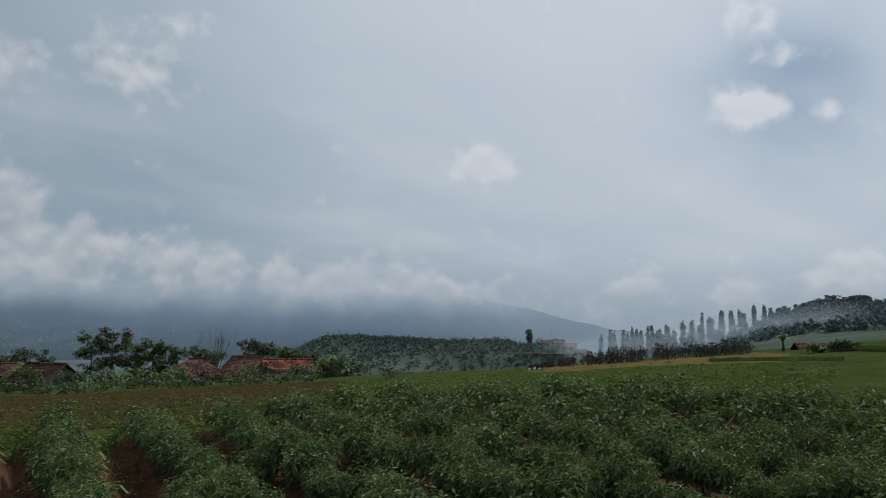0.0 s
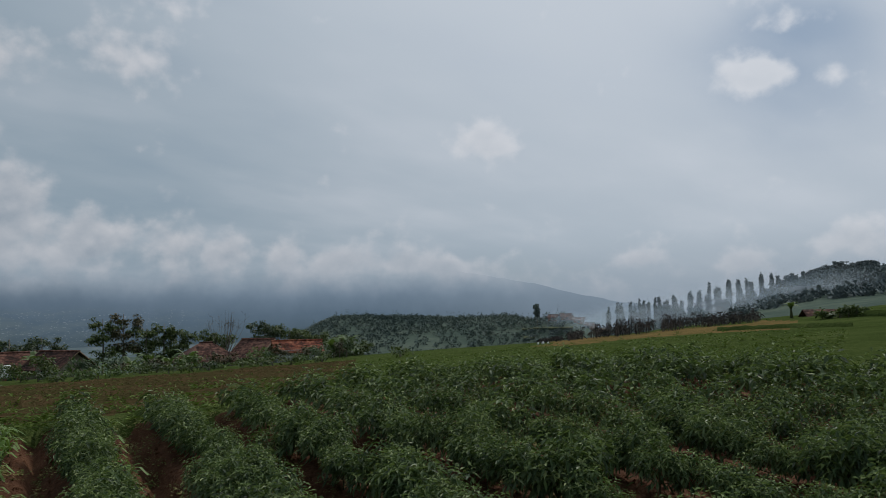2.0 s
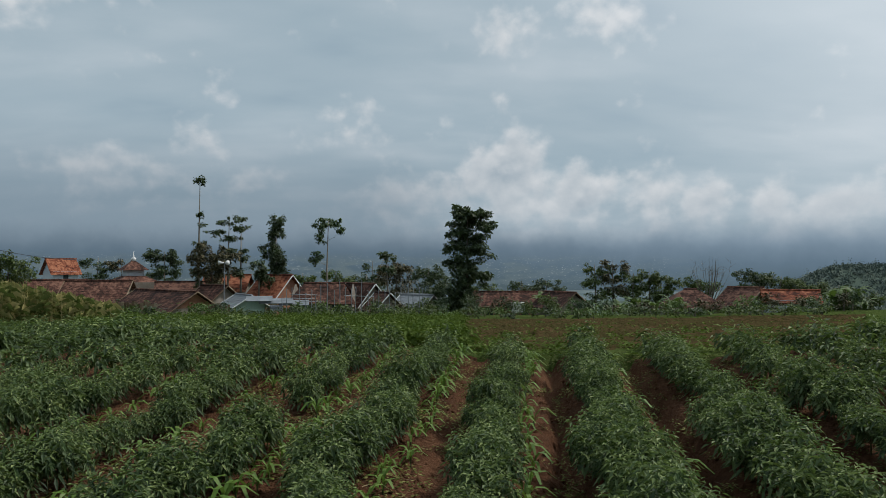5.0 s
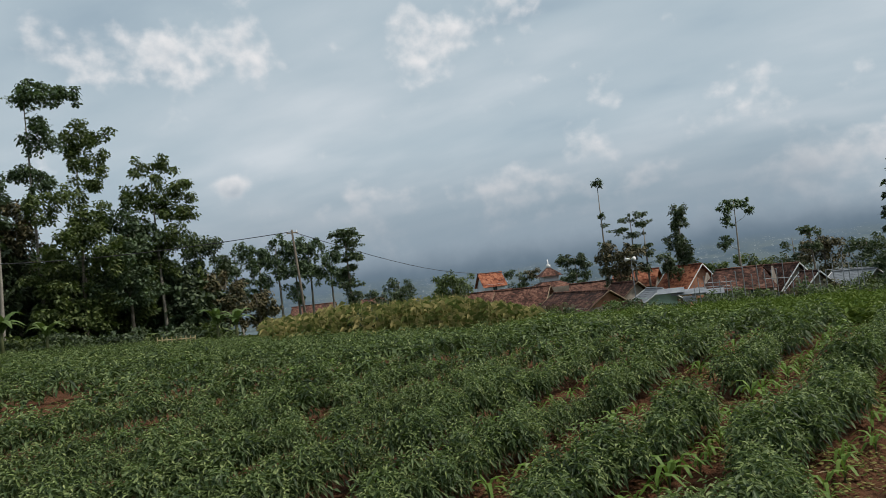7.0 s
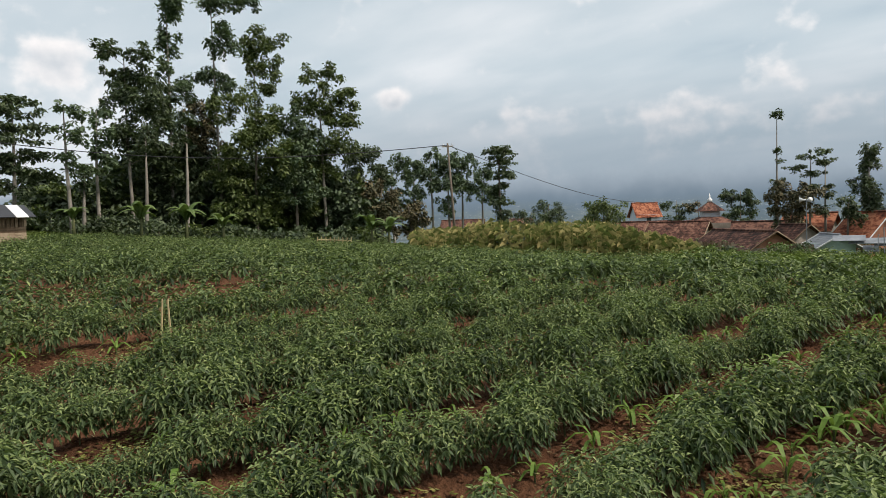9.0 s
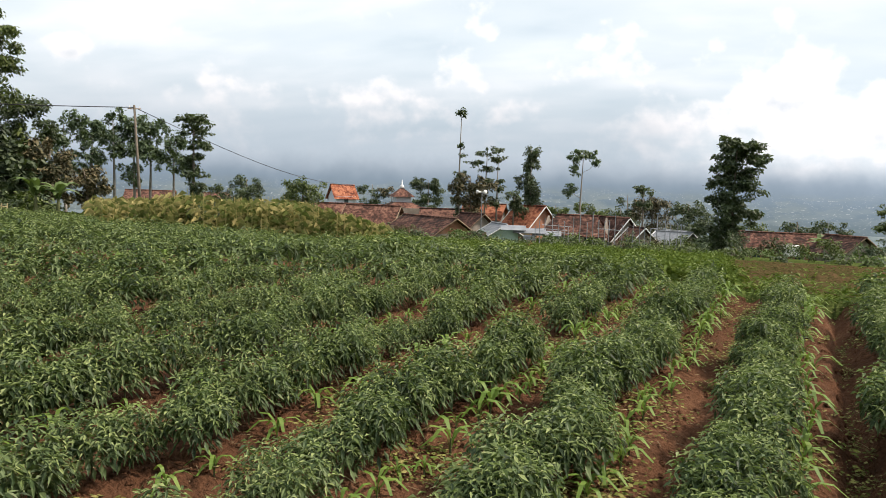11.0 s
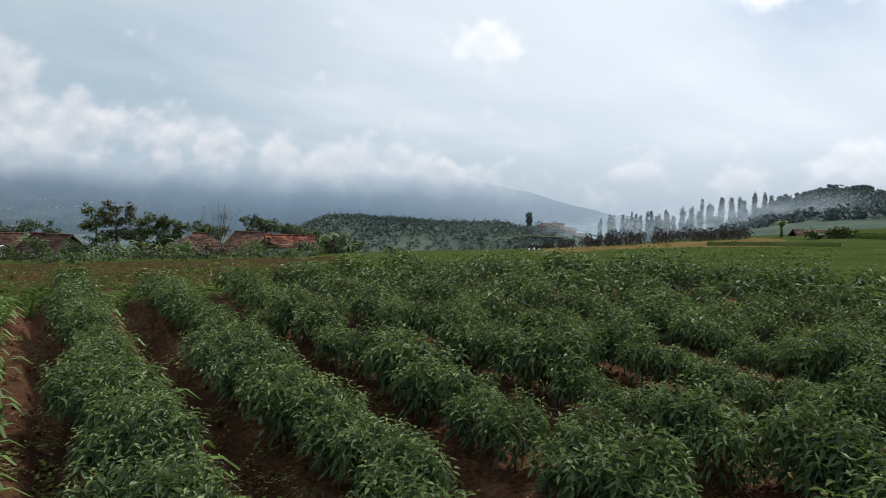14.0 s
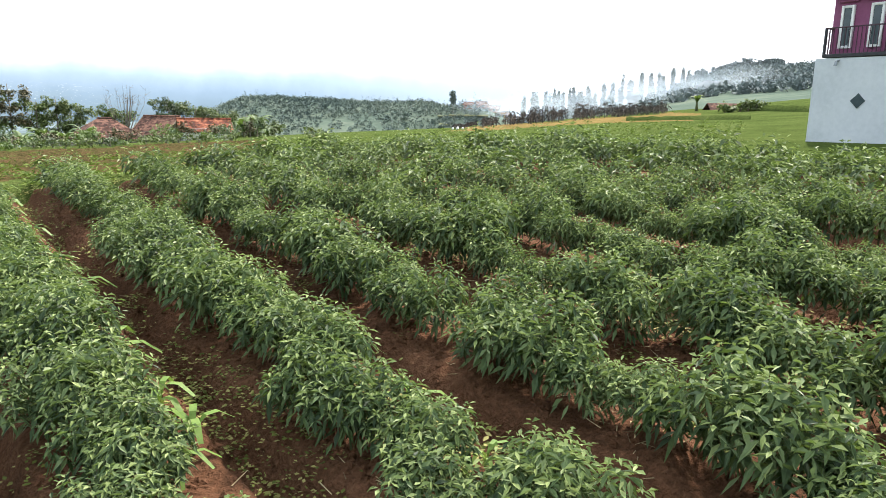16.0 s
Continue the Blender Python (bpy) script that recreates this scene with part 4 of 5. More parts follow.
    part("roof", join(slab((2.65, 1.2, HT + 0.68), (2.65, DP, HT + 0.68), (4.5, DP, HT - 0.2), (4.5, 1.2, HT - 0.2), 0.12),
                      slab((2.65, 1.2, HT + 0.68), (2.65, DP, HT + 0.68), (0.45, DP, HT - 0.3), (0.45, 1.2, HT - 0.3), 0.12)), TILE_RED, ob)
    part("side_wall_top", box(0.55, 0.75, 1.2, DP, H2, HT - 0.2), GABLE_GREY, ob)
    # ornament on the gable
    o = join(*[([(2.65 + math.cos(a) * 0.55 * (1 if k % 2 == 0 else .8), 0.9, HT + 0.05 + math.sin(a) * 0.42), (2.65 + math.cos(a + .5) * .16, 0.9, HT + 0.05 + math.sin(a + .5) * .12),
                 (2.65 + math.cos(a - .5) * .16, 0.9, HT + 0.05 + math.sin(a - .5) * .12), (2.65, 0.86, HT + .05)], [(0, 2, 3), (0, 3, 1), (0, 1, 2)])
               for k, a in enumerate((0, math.pi / 2, math.pi))])
    part("gable_ornament", o, DARK_METAL, ob, "small dark star-shaped ornament")
    # windows
    for x, w, z0, z1 in ((1.0, 0.36, H1 + 0.45, H1 + 1.9), (2.1, 0.36, H1 + 0.45, H1 + 1.9), (4.55, 0.5, H1 + 0.95, H1 + 1.95)):
        win = part("window", box(x - w / 2, x + w / 2, 0.94, 1.02, z0, z1), DARK_GLASS, ob, "narrow dark window")
        for a in ((x - w / 2 - .07, x - w / 2 + .03, z0 - .07, z1 + .07), (x + w / 2 - .03, x + w / 2 + .07, z0 - .07, z1 + .07)):
            part("frame", box(a[0], a[1], 0.90, 1.0, a[2], a[3], 0.01), WHITE_TRIM, win, "white window frame")
        for z in (z0 - .07, z1 - .03):
            part("frame", box(x - w / 2 + .03, x + w / 2 - .03, 0.90, 1.0, z, z + 0.10, 0.01), WHITE_TRIM, win, "white window frame")
        part("lintel", box(x - w / 2 - .2, x + w / 2 + .2, 0.88, 1.0, z1 + 0.18, z1 + 0.28, 0.02), MAGENTA, ob)
    part("doorway", box(2.75, 3.85, 0.96, 1.02, H1 + 0.16, H1 + 2.0), BLACK, ob, "dark open doorway")
    part("lintel", box(2.55, 4.05, 0.88, 1.0, H1 + 2.06, H1 + 2.16, 0.02), MAGENTA, ob)
    # balcony rail
    z0, z1 = H1 + 0.16, H1 + 1.1
    x = 0.3
    while x < W:
        part("baluster", box(x, x + 0.022, -0.012, 0.012, z0, z1), RAIL, ob)
        x += 0.15
    for x in (0.26, 2.6, 5.2):
        part("rail_post", box(x, x + 0.07, -0.03, 0.04, z0, z1 + 0.03), DARK_METAL, ob)
    part("handrail", box(0.25, W, -0.03, 0.03, z1, z1 + 0.05, 0.01), RAIL, ob)
    for k in range(3):
        part("baluster", box(0.25, 0.285, 0.12 + k * 0.16, 0.155 + k * 0.16, z0, z1), RAIL, ob)
    part("handrail", box(0.24, 0.3, 0.03, 0.6, z1, z1 + 0.06, 0.01), RAIL, ob)
    # openings in the white wall
    dia = [(1.85 + a * 0.28, -0.03, 1.5 + b * 0.28) for a, b in ((1, 0), (0, 1), (-1, 0), (0, -1))]
    part("diamond_vent", (dia + [(x, 0.05, z) for x, _, z in dia], [(3, 2, 1, 0), (4, 5, 6, 7), (0, 1, 5, 4), (1, 2, 6, 5), (2, 3, 7, 6), (3, 0, 4, 7)]), DARK_GLASS, ob,
         "dark diamond-shaped vent")
    arc = [(4.35, 2.75), (4.3, 1.75), (4.6, 1.35), (5.0, 0.95), (5.5, 0.5), (W - .2, 0.35), (W - .2, 2.75)]
    n = len(arc)
    v = [(x, -0.03, z) for x, z in arc] + [(x, 0.04, z) for x, z in arc]
    part("canopy_opening", (v, [tuple(range(n)), tuple(range(2 * n - 1, n - 1, -1))] + [(i, i + n, (i + 1) % n + n, (i + 1) % n) for i in range(n)]), BLACK, ob,
         "dark opening with a curved edge")
    part("opening_beam", box(4.3, W - .2, -0.08, -0.03, 2.4, 2.5, 0.01), GREY_METAL, ob)
    part("wall_lamp", tube([(0.95, -0.02, 3.0), (0.95, -0.2, 2.95), (0.95, -0.22, 2.8)], [0.03, 0.05, 0.07], 6), GREY_METAL, ob, "small wall lamp")
    for part_ob in ob.children:
        if part_ob.name.split(".")[0] in ("upper_wall", "cornice", "gable_wall", "coping", "roof", "gable_ornament", "window", "lintel", "doorway", "side_wall_top"):
            part_ob.location.y = -0.45
            part_ob.location.x = -0.22
    # washing over the rail
    for x, w, h, mat, name in ((3.25, 0.45, 0.75, GREY_CLOTH, "grey"), (3.8, 0.65, 0.95, BEIGE_CLOTH, "beige"), (4.65, 0.55, 0.5, RED_CLOTH, "red")):
        v, f = [], []
        for i in range(7):
            for j in range(6):
                v.append((x + w * i / 6, -0.09 - 0.03 * math.sin(i * 2.1 + j * .4), z1 + 0.18 - h * j / 5 + 0.02 * math.sin(i * 1.7)))
        for i in range(6):
            for j in range(5):
                f.append((i * 6 + j, i * 6 + j + 1, i * 6 + j + 7, i * 6 + j + 6))
        k = len(v)
        v2 = v + [(a, b + 0.02, c) for a, b, c in v]
        solo("washing", (v2, f + [tuple(q + k for q in reversed(t)) for t in f]), mat, "%s cloth hung over the balcony rail" % name, "laundry", m=m)


# ================= things round the field =================
def build_right_side():
    rng = random.Random(3)
    # field shelter
    d = 74
    p = place(-44.5, d)
    ob = thing("shelter", "low field shelter with an old brown tile roof", "hut", m=Matrix.Translation(p) @ Matrix.Rotation(radians(-44.3 + 25), 4, "Z"))
    part("wall", box(-1.2, 1.2, -1.0, 1.0, -0.3, raised(-0.5, d) - p.z), WOOD, ob)
    rz, ez = raised(0.2, d) - p.z, raised(-0.62, d) - p.z
    for s in (-1, 1):
        part("roof", tile_slope((-1.65, s * 1.5, ez), (1.65, s * 1.5, ez), (1.65, 0, rz), (-1.65, 0, rz)), TILE_DARK, ob)
    # burnt corn stalks
    v, f = [], []
    for i in range(420):
        az = rng.uniform(-40.5, -24)
        r = rng.uniform(70, 80)
        q = place(az, r)
        if noise.noise((az * 1.1, 3, 0)) < -.25:
            continue
        h = rng.choice((rng.uniform(0.2, 0.8), rng.uniform(0.4, 1.4))) * smooth(-24, -29, az) * (1 - .4 * smooth(-33, -38, az)) + 0.4
        g = tube([q + Vector((0, 0, -0.1)), q + Vector((rng.uniform(-.2, .2), rng.uniform(-.2, .2), h))], [0.04, 0.02], 3, False)
        k = len(v)
        v += g[0]
        f += [tuple(a + k for a in t) for t in g[1]]
        for j in range(4):
            a = rng.uniform(0, 6.28)
            leaf(v, f, q + Vector((0, 0, h * rng.uniform(.4, 1))), (math.cos(a), math.sin(a), rng.uniform(-.5, .5)), 1.2, rng.uniform(.3, .6), 0.07, 0)
    solo("burnt_corn", (v, f), DEAD_STALK, "dark dried corn stalks beside the smoking ground", "crop", kind="stuff")


def build_left_side():
    rng = random.Random(8)
    # stilt hut
    d = 43.0
    p = place(100.2, d, raised(-1.62, d))
    m = Matrix.Translation(p) @ Matrix.Rotation(radians(99.6 + 8), 4, "Z") @ Matrix.Diagonal((1, 1, 0.84, 1))
    ob = thing("field_hut", "wooden hut on stilts with a striped metal roof", "hut", m=m)
    for x in (-1.4, 1.4):
        for y in (-1.0, 1.0):
            part("leg", box(x - .06, x + .06, y - .06, y + .06, -0.3, 2.3), WOOD, ob)
    part("floor", box(-1.6, 1.6, -1.2, 1.2, 0.42, 0.52), WOOD, ob)
    for i in range(6):
        part("plank", box(-1.5, 1.5, -1.16, -1.10, 0.53 + i * 0.17, 0.69 + i * 0.17), WOOD, ob)
    for i in range(16):
        x = -1.45 + i * 0.19
        part("slat", box(x, x + 0.13, -1.15, -1.10, 1.57, 2.2 + rng.uniform(-.04, .06)), WOOD, ob)
    part("back_wall", box(-1.5, 1.5, 1.0, 1.06, 0.5, 2.2), WOOD, ob)
    part("side_wall", box(1.42, 1.48, -1.1, 1.0, 0.5, 2.2), WOOD, ob)
    part("side_wall", box(-1.48, -1.42, -1.1, 1.0, 0.5, 2.2), WOOD, ob)
    part("tarp", box(-2.4, -1.5, -1.2, -1.15, 0.4, 1.25), BLUE_TARP, ob, "blue plastic sheet")
    for a, b, mat in ((-2.3, -1.02, WHITE_TRIM), (-1.0, 1.0, DARK_METAL), (1.02, 1.58, WHITE_TRIM), (1.6, 1.9, DARK_METAL)):
        part("roof_sheet", slab((a, -1.7, 2.15), (b, -1.7, 2.15), (b, 1.5, 3.0), (a, 1.5, 3.0), 0.04), mat, ob)
    # utility pole
    d = 52.0
    top, foot = place(66.6, d, raised(5.95, d)), place(66.1, d)
    pole = thing("utility_pole", "leaning utility pole with crossarm and wires", "pole", m=Matrix.Translation(foot))
    t = top - foot
    part("shaft", tube([(0, 0, -0.4), t * 0.5, t], [0.11, 0.09, 0.07], 8), BARK, pole, smooth=True)
    part("crossarm", tube([t * 0.97 + Vector((-.35, -.3, 0)), t * 0.97 + Vector((.35, .3, 0))], 0.04, 5), WOOD, pole)
    for s in (-.8, 0, .8):
        part("insulator", tube([t * 0.97 + Vector((.33 * s, .28 * s, .03)), t * 0.97 + Vector((.33 * s, .28 * s, .2))], [0.04, 0.03], 6), WHITE_TRIM, pole)
    ends = (place(103, 60, raised(6.4, 60)), place(49.5, 108, raised(0.6, 108)))
    for e in ends:
        a = top + Vector((0, 0, -0.15))
        pts = [a.lerp(e, k / 14) + Vector((0, 0, -1.6 * math.sin(math.pi * k / 14) * 0.8)) for k in range(15)]
        solo("cable", tube(pts, 0.028, 4), DARK_METAL, "dark overhead power cable", "cable")
    # ripe corn patch
    v, f = [], []
    for i in range(1900):
        az = rng.uniform(47.5, 69.5)
        r = rng.uniform(45, 62)
        q = place(az, r)
        h = rng.uniform(1.5, 2.5) * (0.55 + 0.45 * smooth(47, 55, az)) * (1 - 0.3 * smooth(62, 67, az)) * (1 + .25 * noise.noise((q.x * .2, q.y * .2, 3)))
        g = tube([q, q + Vector((0, 0, h))], [0.025, 0.012], 3, False)
        k = len(v)
        v += g[0]
        f += [tuple(a + k for a in t) for t in g[1]]
        for j in range(8):
            a = rng.uniform(0, 6.28)
            leaf(v, f, q + Vector((0, 0, h * (0.2 + 0.1 * j))), (math.cos(a), math.sin(a), 0.5), 1.5, rng.uniform(.5, .9), 0.11, rng.uniform(-.5, .5))
    solo("ripe_corn", (v, f), DRY_CORN, "patch of tall yellowing corn", "crop", kind="stuff")
    # bamboo fences
    for az0, az1, dd in ((74.7, 77.4, 50), (64.2, 68.4, 46)):
        fen = thing("bamboo_fence", "low pale bamboo fence at the field's edge", "fence", "bamboo fences")
        a, b = place(az0, dd), place(az1, dd)
        for z in (0.35, 0.7):
            part("rail", tube([a + Vector((0, 0, z)), b + Vector((0, 0, z))], 0.035, 5), BAMBOO, fen)
        for i in range(9):
            q = a.lerp(b, i / 8)
            part("post", tube([q + Vector((0, 0, -.2)), q + Vector((0, 0, 0.9))], 0.035, 5), BAMBOO, fen)
    # two marker sticks in the crop
    for az, lean in ((89.9, .1), (89.1, -.05)):
        q = place(az, 12.5)
        solo("stick", tube([q, q + Vector((lean * .6, lean * .6, 0.95))], [0.02, 0.015], 5), BAMBOO, "bare bamboo stick in the crop", "stick", "marker sticks")


def euc(az, dist, h_el, seed, crowns, mat=EUC_LEAF, base_el=None, bark=PALE_BARK, label="tall slender eucalyptus with airy grey-green crown", per=64, size=0.30):
    """crowns: (sideways deg, elevation deg, radius m, half height m)."""
    p = place(az, dist)
    k = dist * math.pi / 180
    cl = [((s * k), raised(e, dist) - p.z, r, hz) for s, e, r, hz in crowns]
    return tree(az, dist, raised(h_el, dist) - p.z, cl, mat, bark, 0.17, size, per, seed, label)


def build_trees():
    # the tall wood to the left of the corn: sideways and up in degrees as seen from the field
    D = 70
    euc(88.2, D, 15.9, 1, [(.5, 16.0, 1.9, 1.8), (.4, 13.5, 1.1, 1.5), (-.1, 11.7, 1.0, .8), (.9, 9.9, 1.9, 1.6), (-.3, 8.0, 1.4, 1.4)], per=70)
    euc(84.6, D, 16.6, 2, [(.0, 16.9, 1.6, 1.0), (2.0, 16.8, 1.6, 1.2), (.9, 16.3, 2.2, .7), (.6, 13.8, 1.6, 1.9), (-.3, 11.3, 1.8, 1.0), (.6, 10.8, 1.2, 1.2)], per=60)
    euc(81.8, D + 2, 13.6, 3, [(.7, 13.9, 2.1, 1.5), (-.2, 12.7, 1.0, 1.4), (.9, 12.2, 1.6, 1.6), (.5, 10.0, 1.2, 1.6)], OLIVE_LEAF, per=60)
    euc(91.0, D - 2, 12.4, 4, [(-1.1, 12.7, 1.5, .9), (1.1, 12.4, 1.5, 1.0), (-.6, 11.2, 1.5, 1.1), (.8, 10.4, 2.1, 1.4), (-.4, 8.9, 1.9, 1.6), (1.3, 8.6, 1.9, 1.6), (-.3, 6.5, 2.1, 1.9), (1.7, 5.8, 1.6, 1.9)], DARK_LEAF)
    euc(89.4, D + 3, 11.2, 5, [(-.6, 10.4, 1.4, 1.3), (.5, 9.2, 1.5, 1.3), (0, 7.0, 1.5, 1.4)], DARK_LEAF, per=40)
    euc(86.1, D + 1, 8.2, 6, [(.2, 8.1, 1.7, 1.4), (.6, 6.4, 1.6, 1.8), (-.7, 6.1, 1.4, 1.6), (.2, 4.1, 1.8, 1.8)], RUSTY_LEAF)
    euc(76.6, D, 11, 7, [(.1, 11.2, 1.9, 1.2), (1.7, 9.6, 1.7, 1.4), (-1.4, 9.4, 1.5, 1.4), (.2, 8.4, 2.0, 1.4), (1.9, 7.8, 1.5, 1.0), (-.9, 6.4, 2.2, 1.8), (1.1, 6.0, 1.9, 1.4), (0, 4, 2, 1.6)], OLIVE_LEAF)
    euc(82.0, D - 3, 8.8, 8, [(-1.6, 8.9, 2.0, 1.8), (.8, 7.2, 2.0, 1.8), (-.9, 5.6, 2.2, 1.8), (1.7, 4.6, 1.9, 2.0), (-.1, 3.0, 2.4, 2.0), (-2.0, 3.1, 2.0, 1.6), (.5, 1.0, 2.4, 1.8), (-1.8, 1.1, 2.0, 1.6)], OLIVE_LEAF, bark=BARK,
        label="bamboo-like leafy tree in the wood", per=64)
    euc(78.9, D - 2, 8.0, 9, [(-.7, 7.6, 1.8, 1.6), (.8, 6.6, 1.8, 1.6), (0, 4.8, 2.2, 1.9), (-.8, 2.8, 2.2, 1.7), (.9, 2.4, 2.2, 1.8)], EUC_LEAF, bark=BARK, label="leafy tree in the wood")
    euc(98.6, 62, 9.0, 10, [(-.2, 8.9, 1.3, .35), (.9, 9.0, 1.1, .35), (.2, 8.2, 2.0, .4), (-.6, 7.2, 1.6, .4), (1.0, 7.1, 1.8, .4), (.3, 6.2, 2.2, .45), (-.3, 5.0, 1.6, .45), (1.2, 5.3, 1.3, .45), (.6, 4.0, 2.0, .6), (-.2, 3.0, 1.6, .6)], DARK_LEAF, label="conifer-like tree with layered branches", per=90)
    euc(102.0, 62, 8.6, 11, [(-.5, 8.4, 1.2, .4), (.6, 7.5, 1.4, .4), (0, 6.2, 1.5, .5), (-.5, 5.0, 1.5, .5), (.6, 3.7, 1.6, .6), (0, 2.4, 1.6, .7)], DARK_LEAF, label="conifer-like tree with layered branches", per=90)
    euc(95.1, 60, 8.6, 12, [(.1, 8.6, 1.0, .5), (.9, 8.1, .9, .5), (.2, 6.9, 1.1, .6), (.8, 6.5, .9, .5), (-.2, 5.1, 1.1, .6), (.6, 4.2, 1.3, .7)], EUC_LEAF, per=44)
    euc(93.3, 64, 8.4, 13, [(.4, 8.1, 1.0, .7), (.6, 6.9, 1.0, .8), (0, 5.9, 1.0, .8), (.6, 4.9, 1.1, .9)], EUC_LEAF, per=44)
    for az, el, s in ((90.1, 7, 1), (87.2, 8, 2), (94.3, 4, 5)):
        euc(az, 62, el, 200 + s, [(.2, el, .9, .8), (-.2, el - 1.4, .8, .7)], DARK_LEAF, label="slim pale-stemmed tree at the edge of the wood", per=50)
    # undergrowth of the wood
    rng = random.Random(21)
    for i in range(112):
        az = 73.5 + i * 0.22 + rng.uniform(-.3, .3)
        mat = (DARK_LEAF, OLIVE_LEAF, EUC_LEAF, RUSTY_LEAF)[rng.choice((0, 0, 1, 1, 2, 3) if az < 80 else (0, 0, 0, 1, 2))]
        bush(az, rng.uniform(70, 80), rng.uniform(2.4, 3.6), rng.uniform(4.5, 10.0) * (1 - 0.45 * smooth(86, 96, az)) * (0.75 + 0.25 * smooth(73, 78, az)), mat, i, size=0.44, label="dense undergrowth at the edge of the wood")
    for i in range(40):
        az = 72 + i * 0.72 + rng.uniform(-.3, .3)
        bush(az, rng.uniform(60, 66), rng.uniform(1.6, 2.6), rng.uniform(0.9, 1.9), rng.choice((DARK_LEAF, DARK_LEAF, OLIVE_LEAF)), 500 + i, size=0.3, label="low dark undergrowth below the trees")
    for az, hh, s in ((90.5, 3.2, 1), (87.3, 3.4, 2), (84.6, 2.6, 3), (73.0, 3.0, 4), (71.6, 2.8, 5), (95.0, 2.6, 6)):
        banana(az, 58, hh, s)
    # behind the corn
    euc(73.6, 76, 5.2, 31, [(0, 5.0, 2.2, 1.6), (.4, 3.4, 2.2, 1.8), (-.6, 2.2, 2.0, 1.8), (.5, .8, 2.0, 1.6)], DARK_LEAF, bark=BARK, label="dark leafy tree behind the corn")
    euc(72.2, 70, 2.4, 32, [(0, 1.6, 1.7, 1.4), (.5, .4, 1.7, 1.4), (-.5, -.6, 1.6, 1.2)], RUSTY_LEAF, bark=BARK, label="rusty brown leafy tree at the corner of the wood")
    euc(69.7, 72, 1.0, 33, [(0, .4, 1.6, 1.2), (.5, -.6, 1.6, 1.2), (-.5, -1.2, 1.5, 1.1)], RUSTY_LEAF, bark=BARK, label="rusty brown shrubby tree behind the corn")
    for az, els, s in ((71.1, (4.4, 3.0, 1.5, .2), 0), (69.5, (4.2, 3.3, 2.0, .8), 1), (67.9, (4.8, 3.5, 2.5), 2), (66.5, (4.4, 3.5, 2.6, .8), 5), (65.5, (4.5, 3.3, 2.4), 3), (63.8, (3.6, 2.5, 1.6), 4)):
        euc(az, 84, els[0], 40 + s, [(.3 * (-1) ** k, e, 1.35, 1.25) for k, e in enumerate(els)], EUC_LEAF, label="slim eucalyptus behind the corn", per=60)
    euc(62.4, 74, 5.4, 50, [(-.4, 5.3, 1.2, .5), (.5, 5.2, 1.3, .5), (.1, 4.4, 1.6, .6), (.3, 3.3, 1.4, .7), (-.1, 2.2, 1.3, .8), (.1, 1.0, 1.2, .8), (0, -.1, 1.1, .8)], DARK_LEAF, bark=BARK, label="dark layered tree beside the pole", per=80)
    # the village trees
    k = 92
    euc(41.4, k, 7.0, 60, [(0, 6.8, .75, .6), (.02, 4.2, .5, .45), (.15, 3.4, .4, .35), (0, 1.8, .85, .6), (.2, .8, .8, .9), (0, -.6, 1.0, 1.2)], DARK_LEAF, label="very tall thin palm-like tree")
    euc(39.3, k, 4.0, 61, [(.6, 3.9, 1.3, .4), (-.3, 3.6, 1.0, .35), (-1.0, 2.8, 1.2, .4), (.3, 2.3, 1.2, .5), (0, 1.2, 1.1, .6)], DARK_LEAF, label="tree with flat layered branches")
    euc(38.3, k, 3.3, 62, [(0, 3.2, 1.2, .5), (.1, 1.4, .6, .4), (.2, .8, .7, .5), (-.2, -.4, 1.0, .7)], DARK_LEAF, label="umbrella-shaped tree on a thin trunk")
    euc(40.4, k - 4, 1.6, 63, [(-.7, 1.0, 1.6, 1.4), (.7, .8, 1.7, 1.4), (0, -.4, 2.0, 1.6)], RUSTY_LEAF, bark=BARK, label="rounded brownish tree among the roofs")
    euc(36.9, k - 2, 0.4, 64, [(0, .0, 1.3, 1.0), (.3, -.8, 1.4, 1.0)], DARK_LEAF, bark=BARK, label="dark rounded tree among the roofs")
    euc(35.6, k + 2, 4.0, 65, [(.05, 3.7, 1.1, 1.0), (.0, 2.8, 1.25, 1.1), (-.25, 1.4, 1.5, 1.3), (.1, .5, 1.4, 1.2), (0, -.4, 1.3, 1.2)], DARK_LEAF, label="dense dark columnar tree", per=80)
    euc(31.6, k + 2, 3.9, 66, [(-.55, 3.6, 1.0, .8), (.4, 3.7, 1.2, .7), (1.05, 3.0, .8, .5), (-.6, 2.4, .7, .9), (-.8, .8, .9, 1.1)], EUC_LEAF, label="airy tree with a leaning pale trunk")
    euc(44.0, 118, 1.3, 67, [(-.6, .9, 2.0, 1.3), (.8, .6, 2.0, 1.4), (0, -.4, 2.3, 1.6)], DARK_LEAF, bark=BARK, label="rounded dark tree behind the prayer house")
